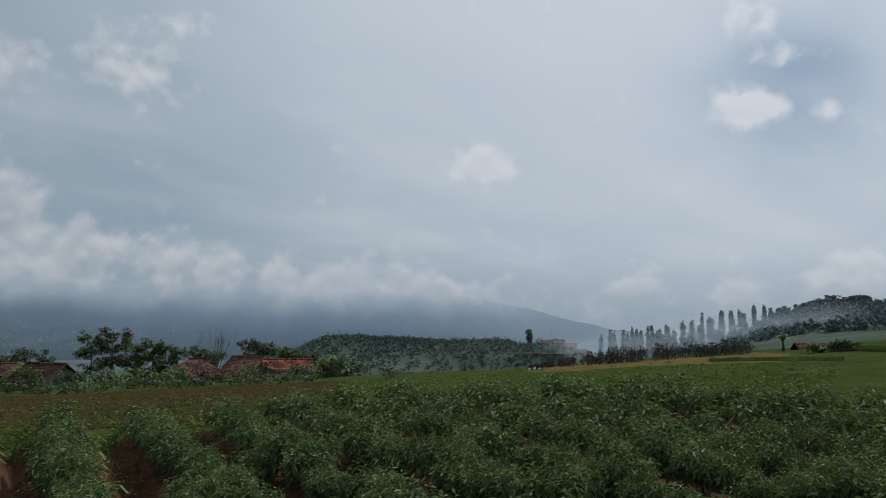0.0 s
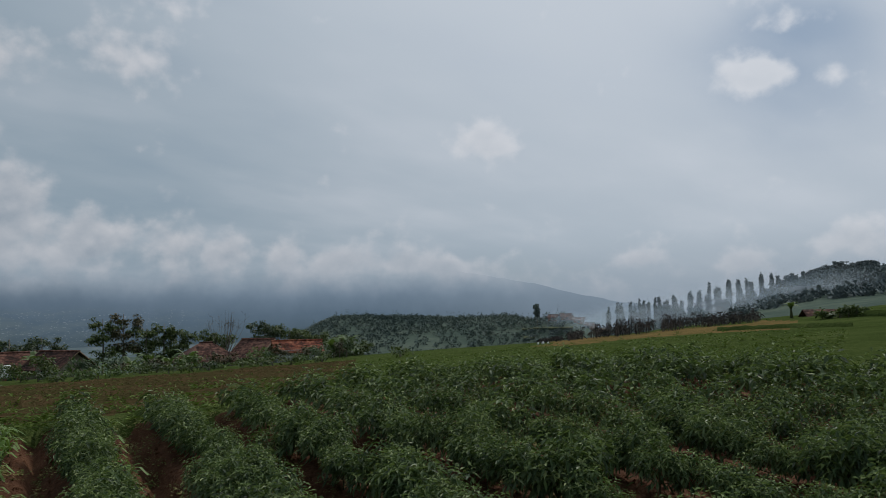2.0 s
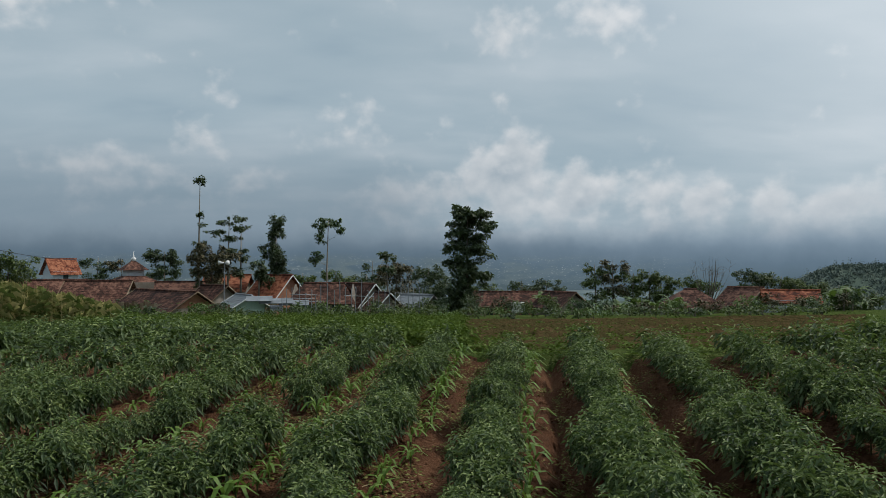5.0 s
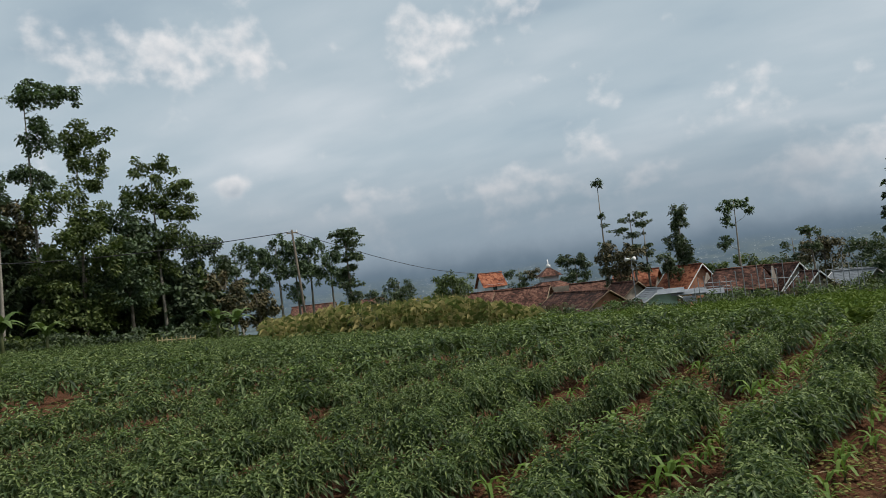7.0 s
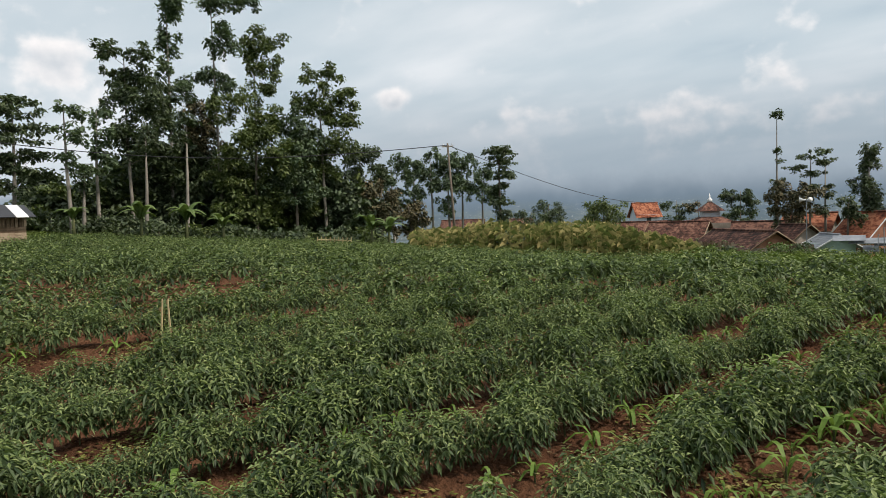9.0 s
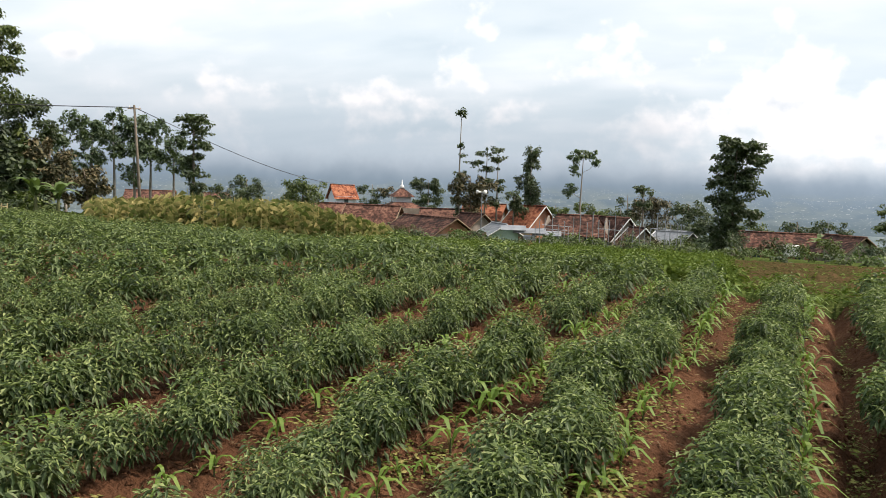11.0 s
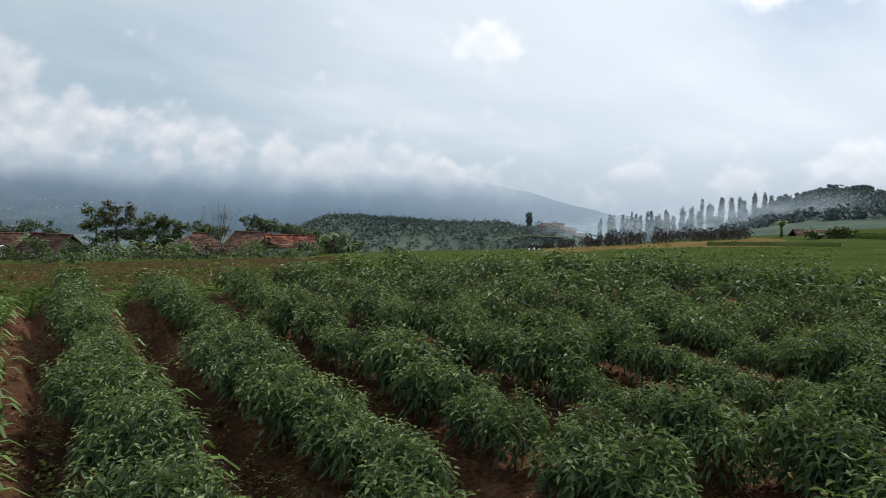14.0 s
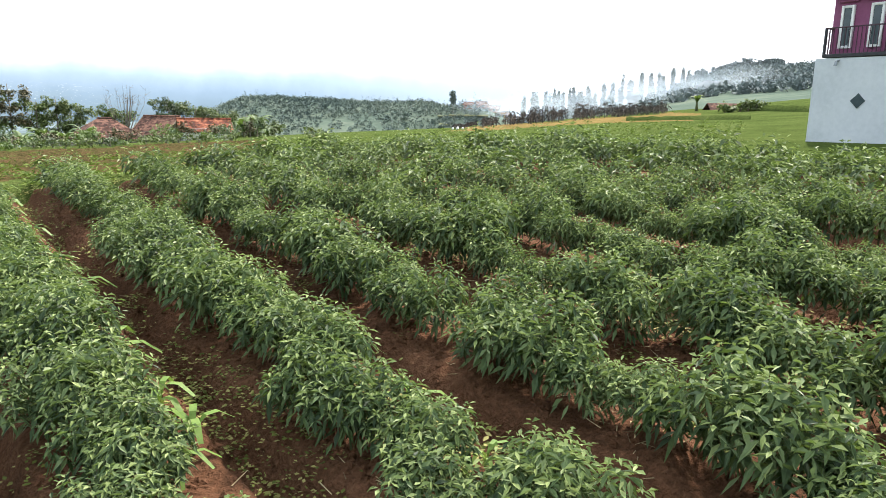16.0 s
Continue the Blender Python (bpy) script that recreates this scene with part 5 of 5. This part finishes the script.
    for az, el, w, mat, dd in ((58.3, .9, 2.4, DARK_LEAF, 100), (54.2, .9, 3.0, OLIVE_LEAF, 96), (48.6, .8, 2.2, DARK_LEAF, 125), (46.8, .7, 2.4, RUSTY_LEAF, 125), (60.0, .2, 2.4, DARK_LEAF, 96),
                               (33.4, -.4, 2.4, OLIVE_LEAF, 108), (30.8, -.3, 2.6, OLIVE_LEAF, 104), (28.4, -.5, 2.4, DARK_LEAF, 108), (27.9, .6, 1.3, DARK_LEAF, 104), (26.0, .5, 2.6, RUSTY_LEAF, 98),
                               (23.2, .0, 2.6, DARK_LEAF, 92), (21.2, -1.4, 3.0, DARK_LEAF, 84), (18.5, -1.2, 2.2, OLIVE_LEAF, 105), (15.6, -1.0, 2.4, DARK_LEAF, 110), (13.6, -.9, 2.2, DARK_LEAF, 108)):
        euc(az, dd, el, int(az * 3), [(-.6, el - .5, w * .6, w * .45), (.6, el - .8, w * .7, w * .5), (0, el - 1.7, w * .95, w * .6), (.3, el - 2.7, w * .9, w * .6)], mat, bark=BARK,
            label="leafy tree among the village roofs", per=52, size=.28)
    euc(26.7, 94, 1.3, 71, [(0, 1.0, 1.2, .7), (.1, -.2, .9, .7)], DARK_LEAF, bark=BARK, label="small dark tree among the roofs")
    # the big dark tree
    euc(20.1, 82, 4.9, 80, [(-.5, 4.6, 1.5, .9), (.7, 4.5, 1.5, .9), (0, 3.8, 2.0, .9), (1.4, 3.4, 1.3, .6), (-.6, 2.8, 1.6, .8), (.5, 2.4, 1.7, .9), (-1.0, 1.7, 1.5, .9), (.6, 1.2, 1.9, 1.1), (-.3, .3, 2.0, 1.2), (.6, -.6, 1.9, 1.2), (-.4, -1.5, 1.4, 1.0)], DARK_LEAF,
        bark=BARK, label="tall dark tree with drooping leaf fans", per=76, size=.36)
    # trees round the red roofs
    for az, el, w, mat in ((9.8, .3, 2.0, OLIVE_LEAF), (8.4, .7, 1.8, RUSTY_LEAF), (7.0, -.4, 2.2, OLIVE_LEAF), (5.6, -.1, 1.9, OLIVE_LEAF), (4.4, -.6, 2.2, OLIVE_LEAF), (2.0, -.8, 2.4, OLIVE_LEAF),
                           (-1.7, -.1, 2.4, DARK_LEAF), (-3.6, -.6, 2.4, OLIVE_LEAF), (-5.4, -.9, 2.4, OLIVE_LEAF), (-7.4, -1.2, 2.6, OLIVE_LEAF), (-8.8, -1.6, 2.2, OLIVE_LEAF)):
        dd = 112
        euc(az, dd, el, int(az * 7) + 90, [(-.6, el - .4, w * .6, w * .4), (.6, el - .7, w * .75, w * .5), (-.1, el - 1.5, w * 1.0, w * .6), (.3, el - 2.4, w * .95, w * .6)], mat, bark=BARK,
            label="leafy tree behind the red-roofed houses", per=60, size=.28)
    for k, az in enumerate((9.3, 8.0, 6.6, 5.3, 3.9, -6.2, -7.2, -8.2, -9.0, 22.4, 23.4, 24.2, 14.0, 15.0, 18.2, 30.0, 32.5, 34.0)):
        banana(az, (92, 96, 99)[k % 3], 3.0 + (k * 7 % 5) * .35, 20 + k)
    # bare tree
    p = place(1.2, 108)
    rng = random.Random(77)
    geos = []
    top = raised(.95, 108) - p.z
    for i in range(24):
        a, sp = rng.uniform(0, 6.28), rng.uniform(.8, 3.3)
        e = Vector((math.cos(a) * sp, math.sin(a) * sp, top * rng.uniform(.75, 1)))
        geos.append(tube([(0, 0, top * .22), Vector((e.x * .55, e.y * .55, top * .52)), Vector((e.x * .9, e.y * .9, top * .72)), e], [.05, .03, .018, .008], 4, False))
        for j in range(5):
            q = Vector((e.x * .9, e.y * .9, top * .72)).lerp(e, rng.uniform(-.2, .9))
            geos.append(tube([q, q + Vector((rng.uniform(-.8, .8), rng.uniform(-.8, .8), rng.uniform(.1, .8)))], [.016, .005], 3, False))
    solo("bare_tree", join(tube([(0, 0, -.3), (0, 0, top * .3)], [.14, .09], 6), *geos), BARK, "leafless grey tree with many fine twigs", "tree", m=Matrix.Translation(p))


def lumpy_crown(v, f, rng, q, w, h, sprays=36):
    """A far crown of loose leaf sprays."""
    for i in range(sprays):
        d = Vector((rng.gauss(0, 1), rng.gauss(0, 1), rng.gauss(.2, .9))).normalized()
        t = rng.uniform(.3, 1.1)
        p = Vector((q.x + d.x * w * t, q.y + d.y * w * t, max(q.z, q.z + h + d.z * h * t)))
        z = rng.uniform(.5, 1.1) * min(.95, w * .6)
        leaf(v, f, p, Vector((-d.y, d.x, rng.uniform(-.7, .7))), .2, z, z * .8, rng.uniform(.3, 1.4))


def build_far():
    rng = random.Random(31)
    # woods on the ridge and hill, one object each
    v, f = [], []
    for i in range(6000):
        az = rng.uniform(-26, 6)
        r = rng.gauss(400, 70)
        q = place(az, r)
        if r < 270 or (noise.noise((q.x * .02, q.y * .02, 5)) < -.22 and rng.random() < .35):
            continue
        big = rng.random()
        w = rng.uniform(0.9, 1.8) if big < .85 else rng.uniform(1.8, 3.0)
        h = w * rng.uniform(0.45, 0.75) if big < .96 else 1.9
        if big >= .96:
            w, h = 0.8, rng.uniform(1.8, 3.2)
        lumpy_crown(v, f, rng, q, w, h, 24)
    solo("ridge_woods", (v, f), FAR_WOOD, "wooded ridge beyond the field, light haze in its leaf colour", "woods", kind="stuff", smooth=True)
    v, f = [], []
    for i in range(1500):
        az = rng.uniform(-56, -29)
        r = rng.uniform(110, 250)
        if az > -43 and r > 205:
            continue
        q = place(az, r)
        lumpy_crown(v, f, rng, q, rng.uniform(.6, 1.5), rng.uniform(.35, .9), 44)
    for i in range(140):
        q = place(rng.uniform(-31, -23), rng.uniform(290, 350))
        lumpy_crown(v, f, rng, q, rng.uniform(.7, 1.6), rng.uniform(.5, 1.0), 30)
    solo("hillside_shrubs", (v, f), HILL_WOOD, "shrubs and small trees over the hillside, haze in their leaf colour", "woods", kind="stuff", smooth=True)
    # slim trees in a line up the hillside
    for i in range(76):
        az = -29.5 - i * 0.19 + rng.uniform(-.4, .4)
        el = float(np.interp(-az, [29, 33, 36, 38, 40, 43.5], [0.35, 0.7, 1.2, 2.1, 2.3, 2.9])) + rng.choice((rng.uniform(-.4, .35), rng.uniform(-1.3, -.3)))
        d = rng.uniform(190, 220)
        p = place(az, d)
        h = max(2.5, raised(el, d) - p.z)
        w = rng.uniform(0.28, 0.8)
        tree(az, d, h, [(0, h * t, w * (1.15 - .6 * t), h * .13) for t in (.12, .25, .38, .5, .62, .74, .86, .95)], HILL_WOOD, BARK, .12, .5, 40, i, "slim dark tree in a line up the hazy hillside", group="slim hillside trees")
    # bamboo on the hilltop
    for i in range(9):
        az = -44.2 - i * .5
        d = 225
        el = 3.5 - abs(i - 3.5) * .12 + rng.uniform(-.1, .1)
        p = place(az, d)
        h = max(3, raised(el, d) - p.z)
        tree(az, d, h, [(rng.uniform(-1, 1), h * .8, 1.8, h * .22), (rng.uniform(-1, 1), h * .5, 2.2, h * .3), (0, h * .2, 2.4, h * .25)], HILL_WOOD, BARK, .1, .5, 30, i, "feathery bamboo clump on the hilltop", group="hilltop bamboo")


# far leaves: distance haze is painted in as a paler, bluer green
FAR_WOOD = material("haze_tinted_foliage", [(0.084, 0.112, 0.106), (0.13, 0.162, 0.143), (0.20, 0.226, 0.182)], 0.02, 0.16, 0.95, 0, per_island=0.25, spread=0.32, spec=0.0)
# grey-blue leaf colour with the hillside's haze put into it
HILL_WOOD = material("haze_tinted_hillside_foliage", [(0.11, 0.135, 0.138), (0.158, 0.188, 0.185), (0.225, 0.25, 0.238)], 0.03, 0.2, 0.95, 0, per_island=0.35, spec=0.05)


# ================= distance =================
def build_mountain():
    """A plain backdrop of mountain, four kilometres off, and the plain before it; it glows, with haze put into its
    colours.
    """
    m = bpy.data.materials.new("haze_painted_backdrop")
    m.use_nodes = True
    t = m.node_tree
    t.nodes.clear()
    g = Nodes(t)
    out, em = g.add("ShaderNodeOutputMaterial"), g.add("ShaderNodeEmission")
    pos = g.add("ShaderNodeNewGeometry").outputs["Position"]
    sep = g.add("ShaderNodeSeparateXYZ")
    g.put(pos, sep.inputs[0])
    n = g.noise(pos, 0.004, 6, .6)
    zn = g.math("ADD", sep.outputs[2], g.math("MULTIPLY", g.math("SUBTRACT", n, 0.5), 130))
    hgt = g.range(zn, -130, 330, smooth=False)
    # haze painted into the emission: bluer and paler with height
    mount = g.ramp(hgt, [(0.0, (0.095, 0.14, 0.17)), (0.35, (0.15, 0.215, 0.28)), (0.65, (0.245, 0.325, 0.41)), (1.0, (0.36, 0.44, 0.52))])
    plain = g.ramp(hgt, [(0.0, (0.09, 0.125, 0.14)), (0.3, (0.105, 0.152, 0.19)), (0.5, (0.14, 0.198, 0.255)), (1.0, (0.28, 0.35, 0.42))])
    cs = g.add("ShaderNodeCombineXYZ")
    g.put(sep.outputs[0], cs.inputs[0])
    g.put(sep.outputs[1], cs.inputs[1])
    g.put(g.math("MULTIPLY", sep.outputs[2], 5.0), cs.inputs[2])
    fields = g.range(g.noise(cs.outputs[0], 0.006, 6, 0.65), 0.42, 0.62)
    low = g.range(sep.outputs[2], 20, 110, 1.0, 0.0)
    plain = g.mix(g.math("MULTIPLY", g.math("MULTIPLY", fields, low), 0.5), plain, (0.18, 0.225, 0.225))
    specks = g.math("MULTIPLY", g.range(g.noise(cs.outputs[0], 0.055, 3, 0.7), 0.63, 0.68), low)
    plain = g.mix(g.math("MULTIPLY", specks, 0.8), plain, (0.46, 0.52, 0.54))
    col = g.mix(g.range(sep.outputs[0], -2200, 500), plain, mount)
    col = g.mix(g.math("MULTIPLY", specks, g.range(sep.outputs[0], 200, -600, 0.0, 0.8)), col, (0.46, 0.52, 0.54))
    # thicker haze mixed into the colour of the right-hand slope
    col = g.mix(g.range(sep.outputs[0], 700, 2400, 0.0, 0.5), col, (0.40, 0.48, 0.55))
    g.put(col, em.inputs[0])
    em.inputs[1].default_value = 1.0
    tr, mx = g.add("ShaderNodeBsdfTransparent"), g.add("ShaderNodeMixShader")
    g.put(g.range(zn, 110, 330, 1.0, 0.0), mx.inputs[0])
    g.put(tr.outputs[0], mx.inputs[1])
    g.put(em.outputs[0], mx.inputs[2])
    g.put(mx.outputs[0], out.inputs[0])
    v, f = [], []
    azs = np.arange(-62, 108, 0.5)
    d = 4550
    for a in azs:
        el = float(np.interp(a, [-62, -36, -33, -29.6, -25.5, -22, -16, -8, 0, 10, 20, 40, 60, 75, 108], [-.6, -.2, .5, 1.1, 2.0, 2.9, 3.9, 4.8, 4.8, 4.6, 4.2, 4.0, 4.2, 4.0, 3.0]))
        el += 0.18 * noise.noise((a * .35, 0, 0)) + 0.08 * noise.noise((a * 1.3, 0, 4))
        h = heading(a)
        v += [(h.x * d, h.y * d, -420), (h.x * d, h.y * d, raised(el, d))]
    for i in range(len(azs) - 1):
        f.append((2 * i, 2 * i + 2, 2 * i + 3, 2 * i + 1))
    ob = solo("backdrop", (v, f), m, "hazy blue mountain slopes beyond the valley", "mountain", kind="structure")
    ob.visible_shadow = False


def smoke_material():
    m = bpy.data.materials.new("thin_smoke_and_haze")
    m.use_nodes = True
    t = m.node_tree
    t.nodes.clear()
    g = Nodes(t)
    out, df, tr, mx = g.add("ShaderNodeOutputMaterial"), g.add("ShaderNodeBsdfDiffuse"), g.add("ShaderNodeBsdfTransparent"), g.add("ShaderNodeMixShader")
    df.inputs[0].default_value = (0.46, 0.51, 0.56, 1)
    tl, ad = g.add("ShaderNodeBsdfTranslucent"), g.add("ShaderNodeAddShader")
    tl.inputs[0].default_value = (0.36, 0.41, 0.46, 1)
    g.put(df.outputs[0], ad.inputs[0])
    g.put(tl.outputs[0], ad.inputs[1])
    co = g.add("ShaderNodeTexCoord").outputs["Object"]
    ln = g.add("ShaderNodeVectorMath", operation="LENGTH")
    g.put(co, ln.inputs[0])
    pos = g.add("ShaderNodeNewGeometry").outputs["Position"]
    n = g.noise(pos, 0.06, 2, 0.5)
    a = g.math("MULTIPLY", g.range(ln.outputs["Value"], 0.1, 1.0, 1.0, 0.0), g.range(n, 0.25, 0.75, 0.12, 0.30))
    g.put(a, mx.inputs[0])
    g.put(tr.outputs[0], mx.inputs[1])
    g.put(ad.outputs[0], mx.inputs[2])
    g.put(mx.outputs[0], out.inputs[0])
    return m


def build_smoke():
    """Thin smoke drifting from the burnt stalks, as overlapping soft veils. The widest are added as haze before the
    hill.
    """
    mat = smoke_material()
    for i, (az, el, d, w, h) in enumerate(((-28.6, -.6, 84, 3.0, 1.8), (-29.6, -.1, 88, 3.6, 2.2), (-27.4, -.5, 90, 3.0, 1.6), (-30.8, .1, 93, 4.5, 2.2), (-32.4, -.1, 98, 5.0, 2.4),
                                           (-34.5, .1, 104, 6.0, 2.6), (-37.5, .6, 116, 13.0, 4.2), (-43.5, 1.5, 125, 15.0, 5.5), (-40.0, .8, 140, 20.0, 5.0), (-26.0, -.2, 130, 6.0, 2.0))):
        v, f = [(0, 0, 0)], []
        for r in (0.35, 0.7, 1.0):
            for k in range(16):
                a = k * math.pi / 8
                v.append((math.cos(a) * r, 0.25 * math.sin(k * 1.7 + i) * r, math.sin(a) * r))
        for k in range(16):
            f.append((0, 1 + k, 1 + (k + 1) % 16))
            for q in (0, 16):
                f.append((1 + q + k, 17 + q + k, 17 + q + (k + 1) % 16, 1 + q + (k + 1) % 16))
        p = place(az, d, raised(el, d))
        ob = solo("smoke", (v, f), mat, "thin bluish veil of smoke and haze over the burnt stalks and hill", "smoke", "drifting smoke",
                  m=Matrix.Translation(p) @ Matrix.Rotation(radians(az), 4, "Z") @ Matrix.Diagonal((w, w * 0.6, h, 1)), smooth=True)
        ob.visible_shadow = False


def build_extras():
    rng = random.Random(404)
    # loudspeaker pole in the village
    d = 78
    foot, top = place(39.57, d), raised(0.45, d)
    sp = thing("loudspeaker_pole", "thin mast carrying two pale horn loudspeakers", "pole", m=Matrix.Translation(foot))
    h = top - foot.z
    part("mast", tube([(0, 0, -.3), (0, 0, h)], [.06, .045], 6), GREY_METAL, sp)
    for s in (-1, 1):
        part("horn", tube([(s * .1, 0, h), (s * .35, -.1, h), (s * .6, -.2, h)], [.06, .12, .26], 10), WHITE_TRIM, sp, "pale horn loudspeaker", True)
    # galvanised posts before the roofs
    for i in range(26):
        az = 35.2 - i * 0.46 + rng.uniform(-.12, .12)
        dd = rng.uniform(68, 76)
        q = place(az, dd)
        e = raised(rng.uniform(-2.2, -0.9), dd) - q.z
        post = thing("metal_post", "tall thin galvanised post beside the roofs", "post", "galvanised posts", m=Matrix.Translation(q))
        part("shaft", tube([(0, 0, -.3), (rng.uniform(-.1, .1), 0, e)], 0.04, 5), GREY_METAL, post)
        part("cap", tube([(0, 0, e - .03), (0, 0, e + .06)], 0.06, 5), GREY_METAL, post)
    for az0, az1, el in ((35.0, 32.6, -2.35), (34.6, 32.2, -2.05), (33.9, 31.8, -2.6), (30.2, 27.8, -2.2), (26.0, 23.4, -2.0)):
        a, b = place(az0, 72, raised(el, 72)), place(az1, 73, raised(el - .1, 73))
        solo("metal_rail", tube([a, b], 0.035, 5), GREY_METAL, "thin galvanised rail tied between the posts", "rail", "galvanised rails")
    # white tank and sheets by the houses
    q = place(16.0, 84)
    zt = raised(-2.75, 84) - q.z
    solo("water_tank", box(-.75, .75, -.5, .5, zt - 1.3, zt, .12), WHITE_TRIM, "square white water tank beside a red roof", "tank", m=Matrix.Translation(q) @ Matrix.Rotation(radians(25), 4, "Z"))
    for az, el, w in ((36.9, -2.55, 1.3), (35.6, -2.75, 1.7), (34.2, -2.9, 1.5), (35.6, -3.3, .6)):
        q = place(az, 73, raised(el, 73))
        solo("roof_sheet", slab((-w, -.6, 0), (w, -.6, 0), (w, .7, .45), (-w, .7, .45), .05), GREY_METAL, "pale corrugated sheet over a lean-to", "roofing", "lean-to sheets",
             m=Matrix.Translation(q) @ Matrix.Rotation(radians(az), 4, "Z"))
    # plank fence below the long house
    fen = thing("plank_fence", "old grey plank fence below the long roof", "fence")
    a, b = place(47.2, 76), place(39.0, 72)
    n = 42
    for i in range(n):
        q = a.lerp(b, i / n)
        q.z = land(q.x, q.y)
        g = box(-.12, .12, -.02, .02, -.2, 1.25 + rng.uniform(-.15, .15))
        part("plank", moved(g, Matrix.Translation(q) @ Matrix.Rotation(radians(30), 4, "Z")), WOOD, fen)
    # grass bank and hedge before the shelter
    def bank(az0, az1, d0, d1, h, name, label):
        v, f = [], []
        n = 40
        for i in range(n + 1):
            t = i / n
            q = place(az0 + (az1 - az0) * t, d0 + (d1 - d0) * t)
            o = heading(az0 + (az1 - az0) * t) * 0.7
            k = h * (0.8 + 0.3 * noise.noise((i * .4, 0, 0)))
            v += [tuple(q - o - Vector((0, 0, .1))), tuple(q - o * .5 + Vector((0, 0, k))), tuple(q + o * .5 + Vector((0, 0, k))), tuple(q + o - Vector((0, 0, .1)))]
        for i in range(n):
            for j in range(3):
                f.append((4 * i + j, 4 * i + 4 + j, 4 * i + 5 + j, 4 * i + 1 + j))
        solo(name, (v, f), GRASS, label, "bank", kind="structure", smooth=True)
    bank(-37.5, -46.5, 60, 52, .35, "grass_bund", "low grassy bund across the paddock")
    bank(-44.5, -51, 70, 60, .55, "grass_bank", "green bank behind the white wall")
    for i in range(6):
        bush(-44.6 - i * .55, 66, 1.2, rng.uniform(.7, 1.1), OLIVE_LEAF, 200 + i, label="low green shrub along the bank")
    banana(-42.6, 73, 1.7, 61)
    bush(-12.6, 60, 1.5, 1.0, OLIVE_LEAF, 300, label="low rounded bush at the edge of the slope")
    bush(61.7, 46.5, 2.4, 2.3, DARK_LEAF, 301, label="dark leafy shrub before the corn")
    bush(101.0, 13.0, 1.0, 1.3, OLIVE_LEAF, 302, size=.14, label="green shrub close to the path")
    for i in range(46):
        az = 50 - i * 1.25 + rng.uniform(-.3, .3)
        bush(az, rng.uniform(60, 70), rng.uniform(1.2, 2.0), rng.uniform(.7, 1.5) * (1.0 if az > 22 else .8), rng.choice((OLIVE_LEAF, DARK_LEAF, OLIVE_LEAF, BANANA_LEAF)), 400 + i, label="weedy green bush below the village")
    for lo, hi, n in ((22, 36, 18), (9, 20, 12), (-9, 9, 18), (37, 48, 10)):
        for i in range(n):
            az = lo + (hi - lo) * (i + rng.uniform(.1, .9)) / n
            bush(az, rng.uniform(71, 79), rng.uniform(1.1, 1.9), rng.uniform(1.0, 2.4) * (.7 if az > 36 else 1), rng.choice((OLIVE_LEAF, DARK_LEAF, BANANA_LEAF, EUC_LEAF, RUSTY_LEAF)), 600 + i,
                 label="tangled shrub in front of the village houses")
    # pale sacks at the far edge
    for az, w in ((-23.8, .14), (-24.2, .18), (-24.6, .13)):
        q = place(az, 68)
        solo("sack", tube([(0, 0, 0), (0, 0, w * .5), (.05, 0, w * 1.1), (.05, 0, w * 1.5)], [w * .7, w * .8, w * .5, w * .1], 8), WHITE_TRIM, "pale filled sack on the grass", "sack", "pale sacks", m=Matrix.Translation(q), smooth=True)
    # terraced plots below the farmstead
    for i, (az, d, w) in enumerate(((-22.6, 300, 9), (-23.6, 312, 12), (-24.4, 322, 12), (-25.6, 318, 11), (-26.4, 306, 12), (-23.2, 330, 9))):
        q = place(az, d, lift=.1)
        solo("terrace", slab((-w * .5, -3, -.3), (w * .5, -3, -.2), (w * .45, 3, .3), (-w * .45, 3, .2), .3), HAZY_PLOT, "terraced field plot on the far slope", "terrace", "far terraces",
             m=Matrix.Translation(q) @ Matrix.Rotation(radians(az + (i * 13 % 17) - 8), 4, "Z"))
    # farmstead on the far side
    for az, w, roof in ((-25.0, 4, TILE_DARK), (-26.0, 5, TILE_RED), (-27.0, 5, TILE_RED), (-27.9, 4, TILE_DARK), (-28.7, 4, TILE_DARK)):
        g = place(az, 332).z
        village_house(az, 332, w, 4, g + 2.8, g + 1.7, rng.uniform(-30, 30), roof, BRICK, label="distant farmhouse with a dull red roof")
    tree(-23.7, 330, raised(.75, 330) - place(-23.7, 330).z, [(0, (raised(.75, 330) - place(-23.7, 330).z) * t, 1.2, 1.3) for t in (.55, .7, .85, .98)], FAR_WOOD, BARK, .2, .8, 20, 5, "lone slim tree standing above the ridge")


build_mountain()
build_big_house()
build_village()
build_right_side()
build_left_side()
build_trees()
build_far()
build_extras()
build_smoke()
build_weeds()
build_field()
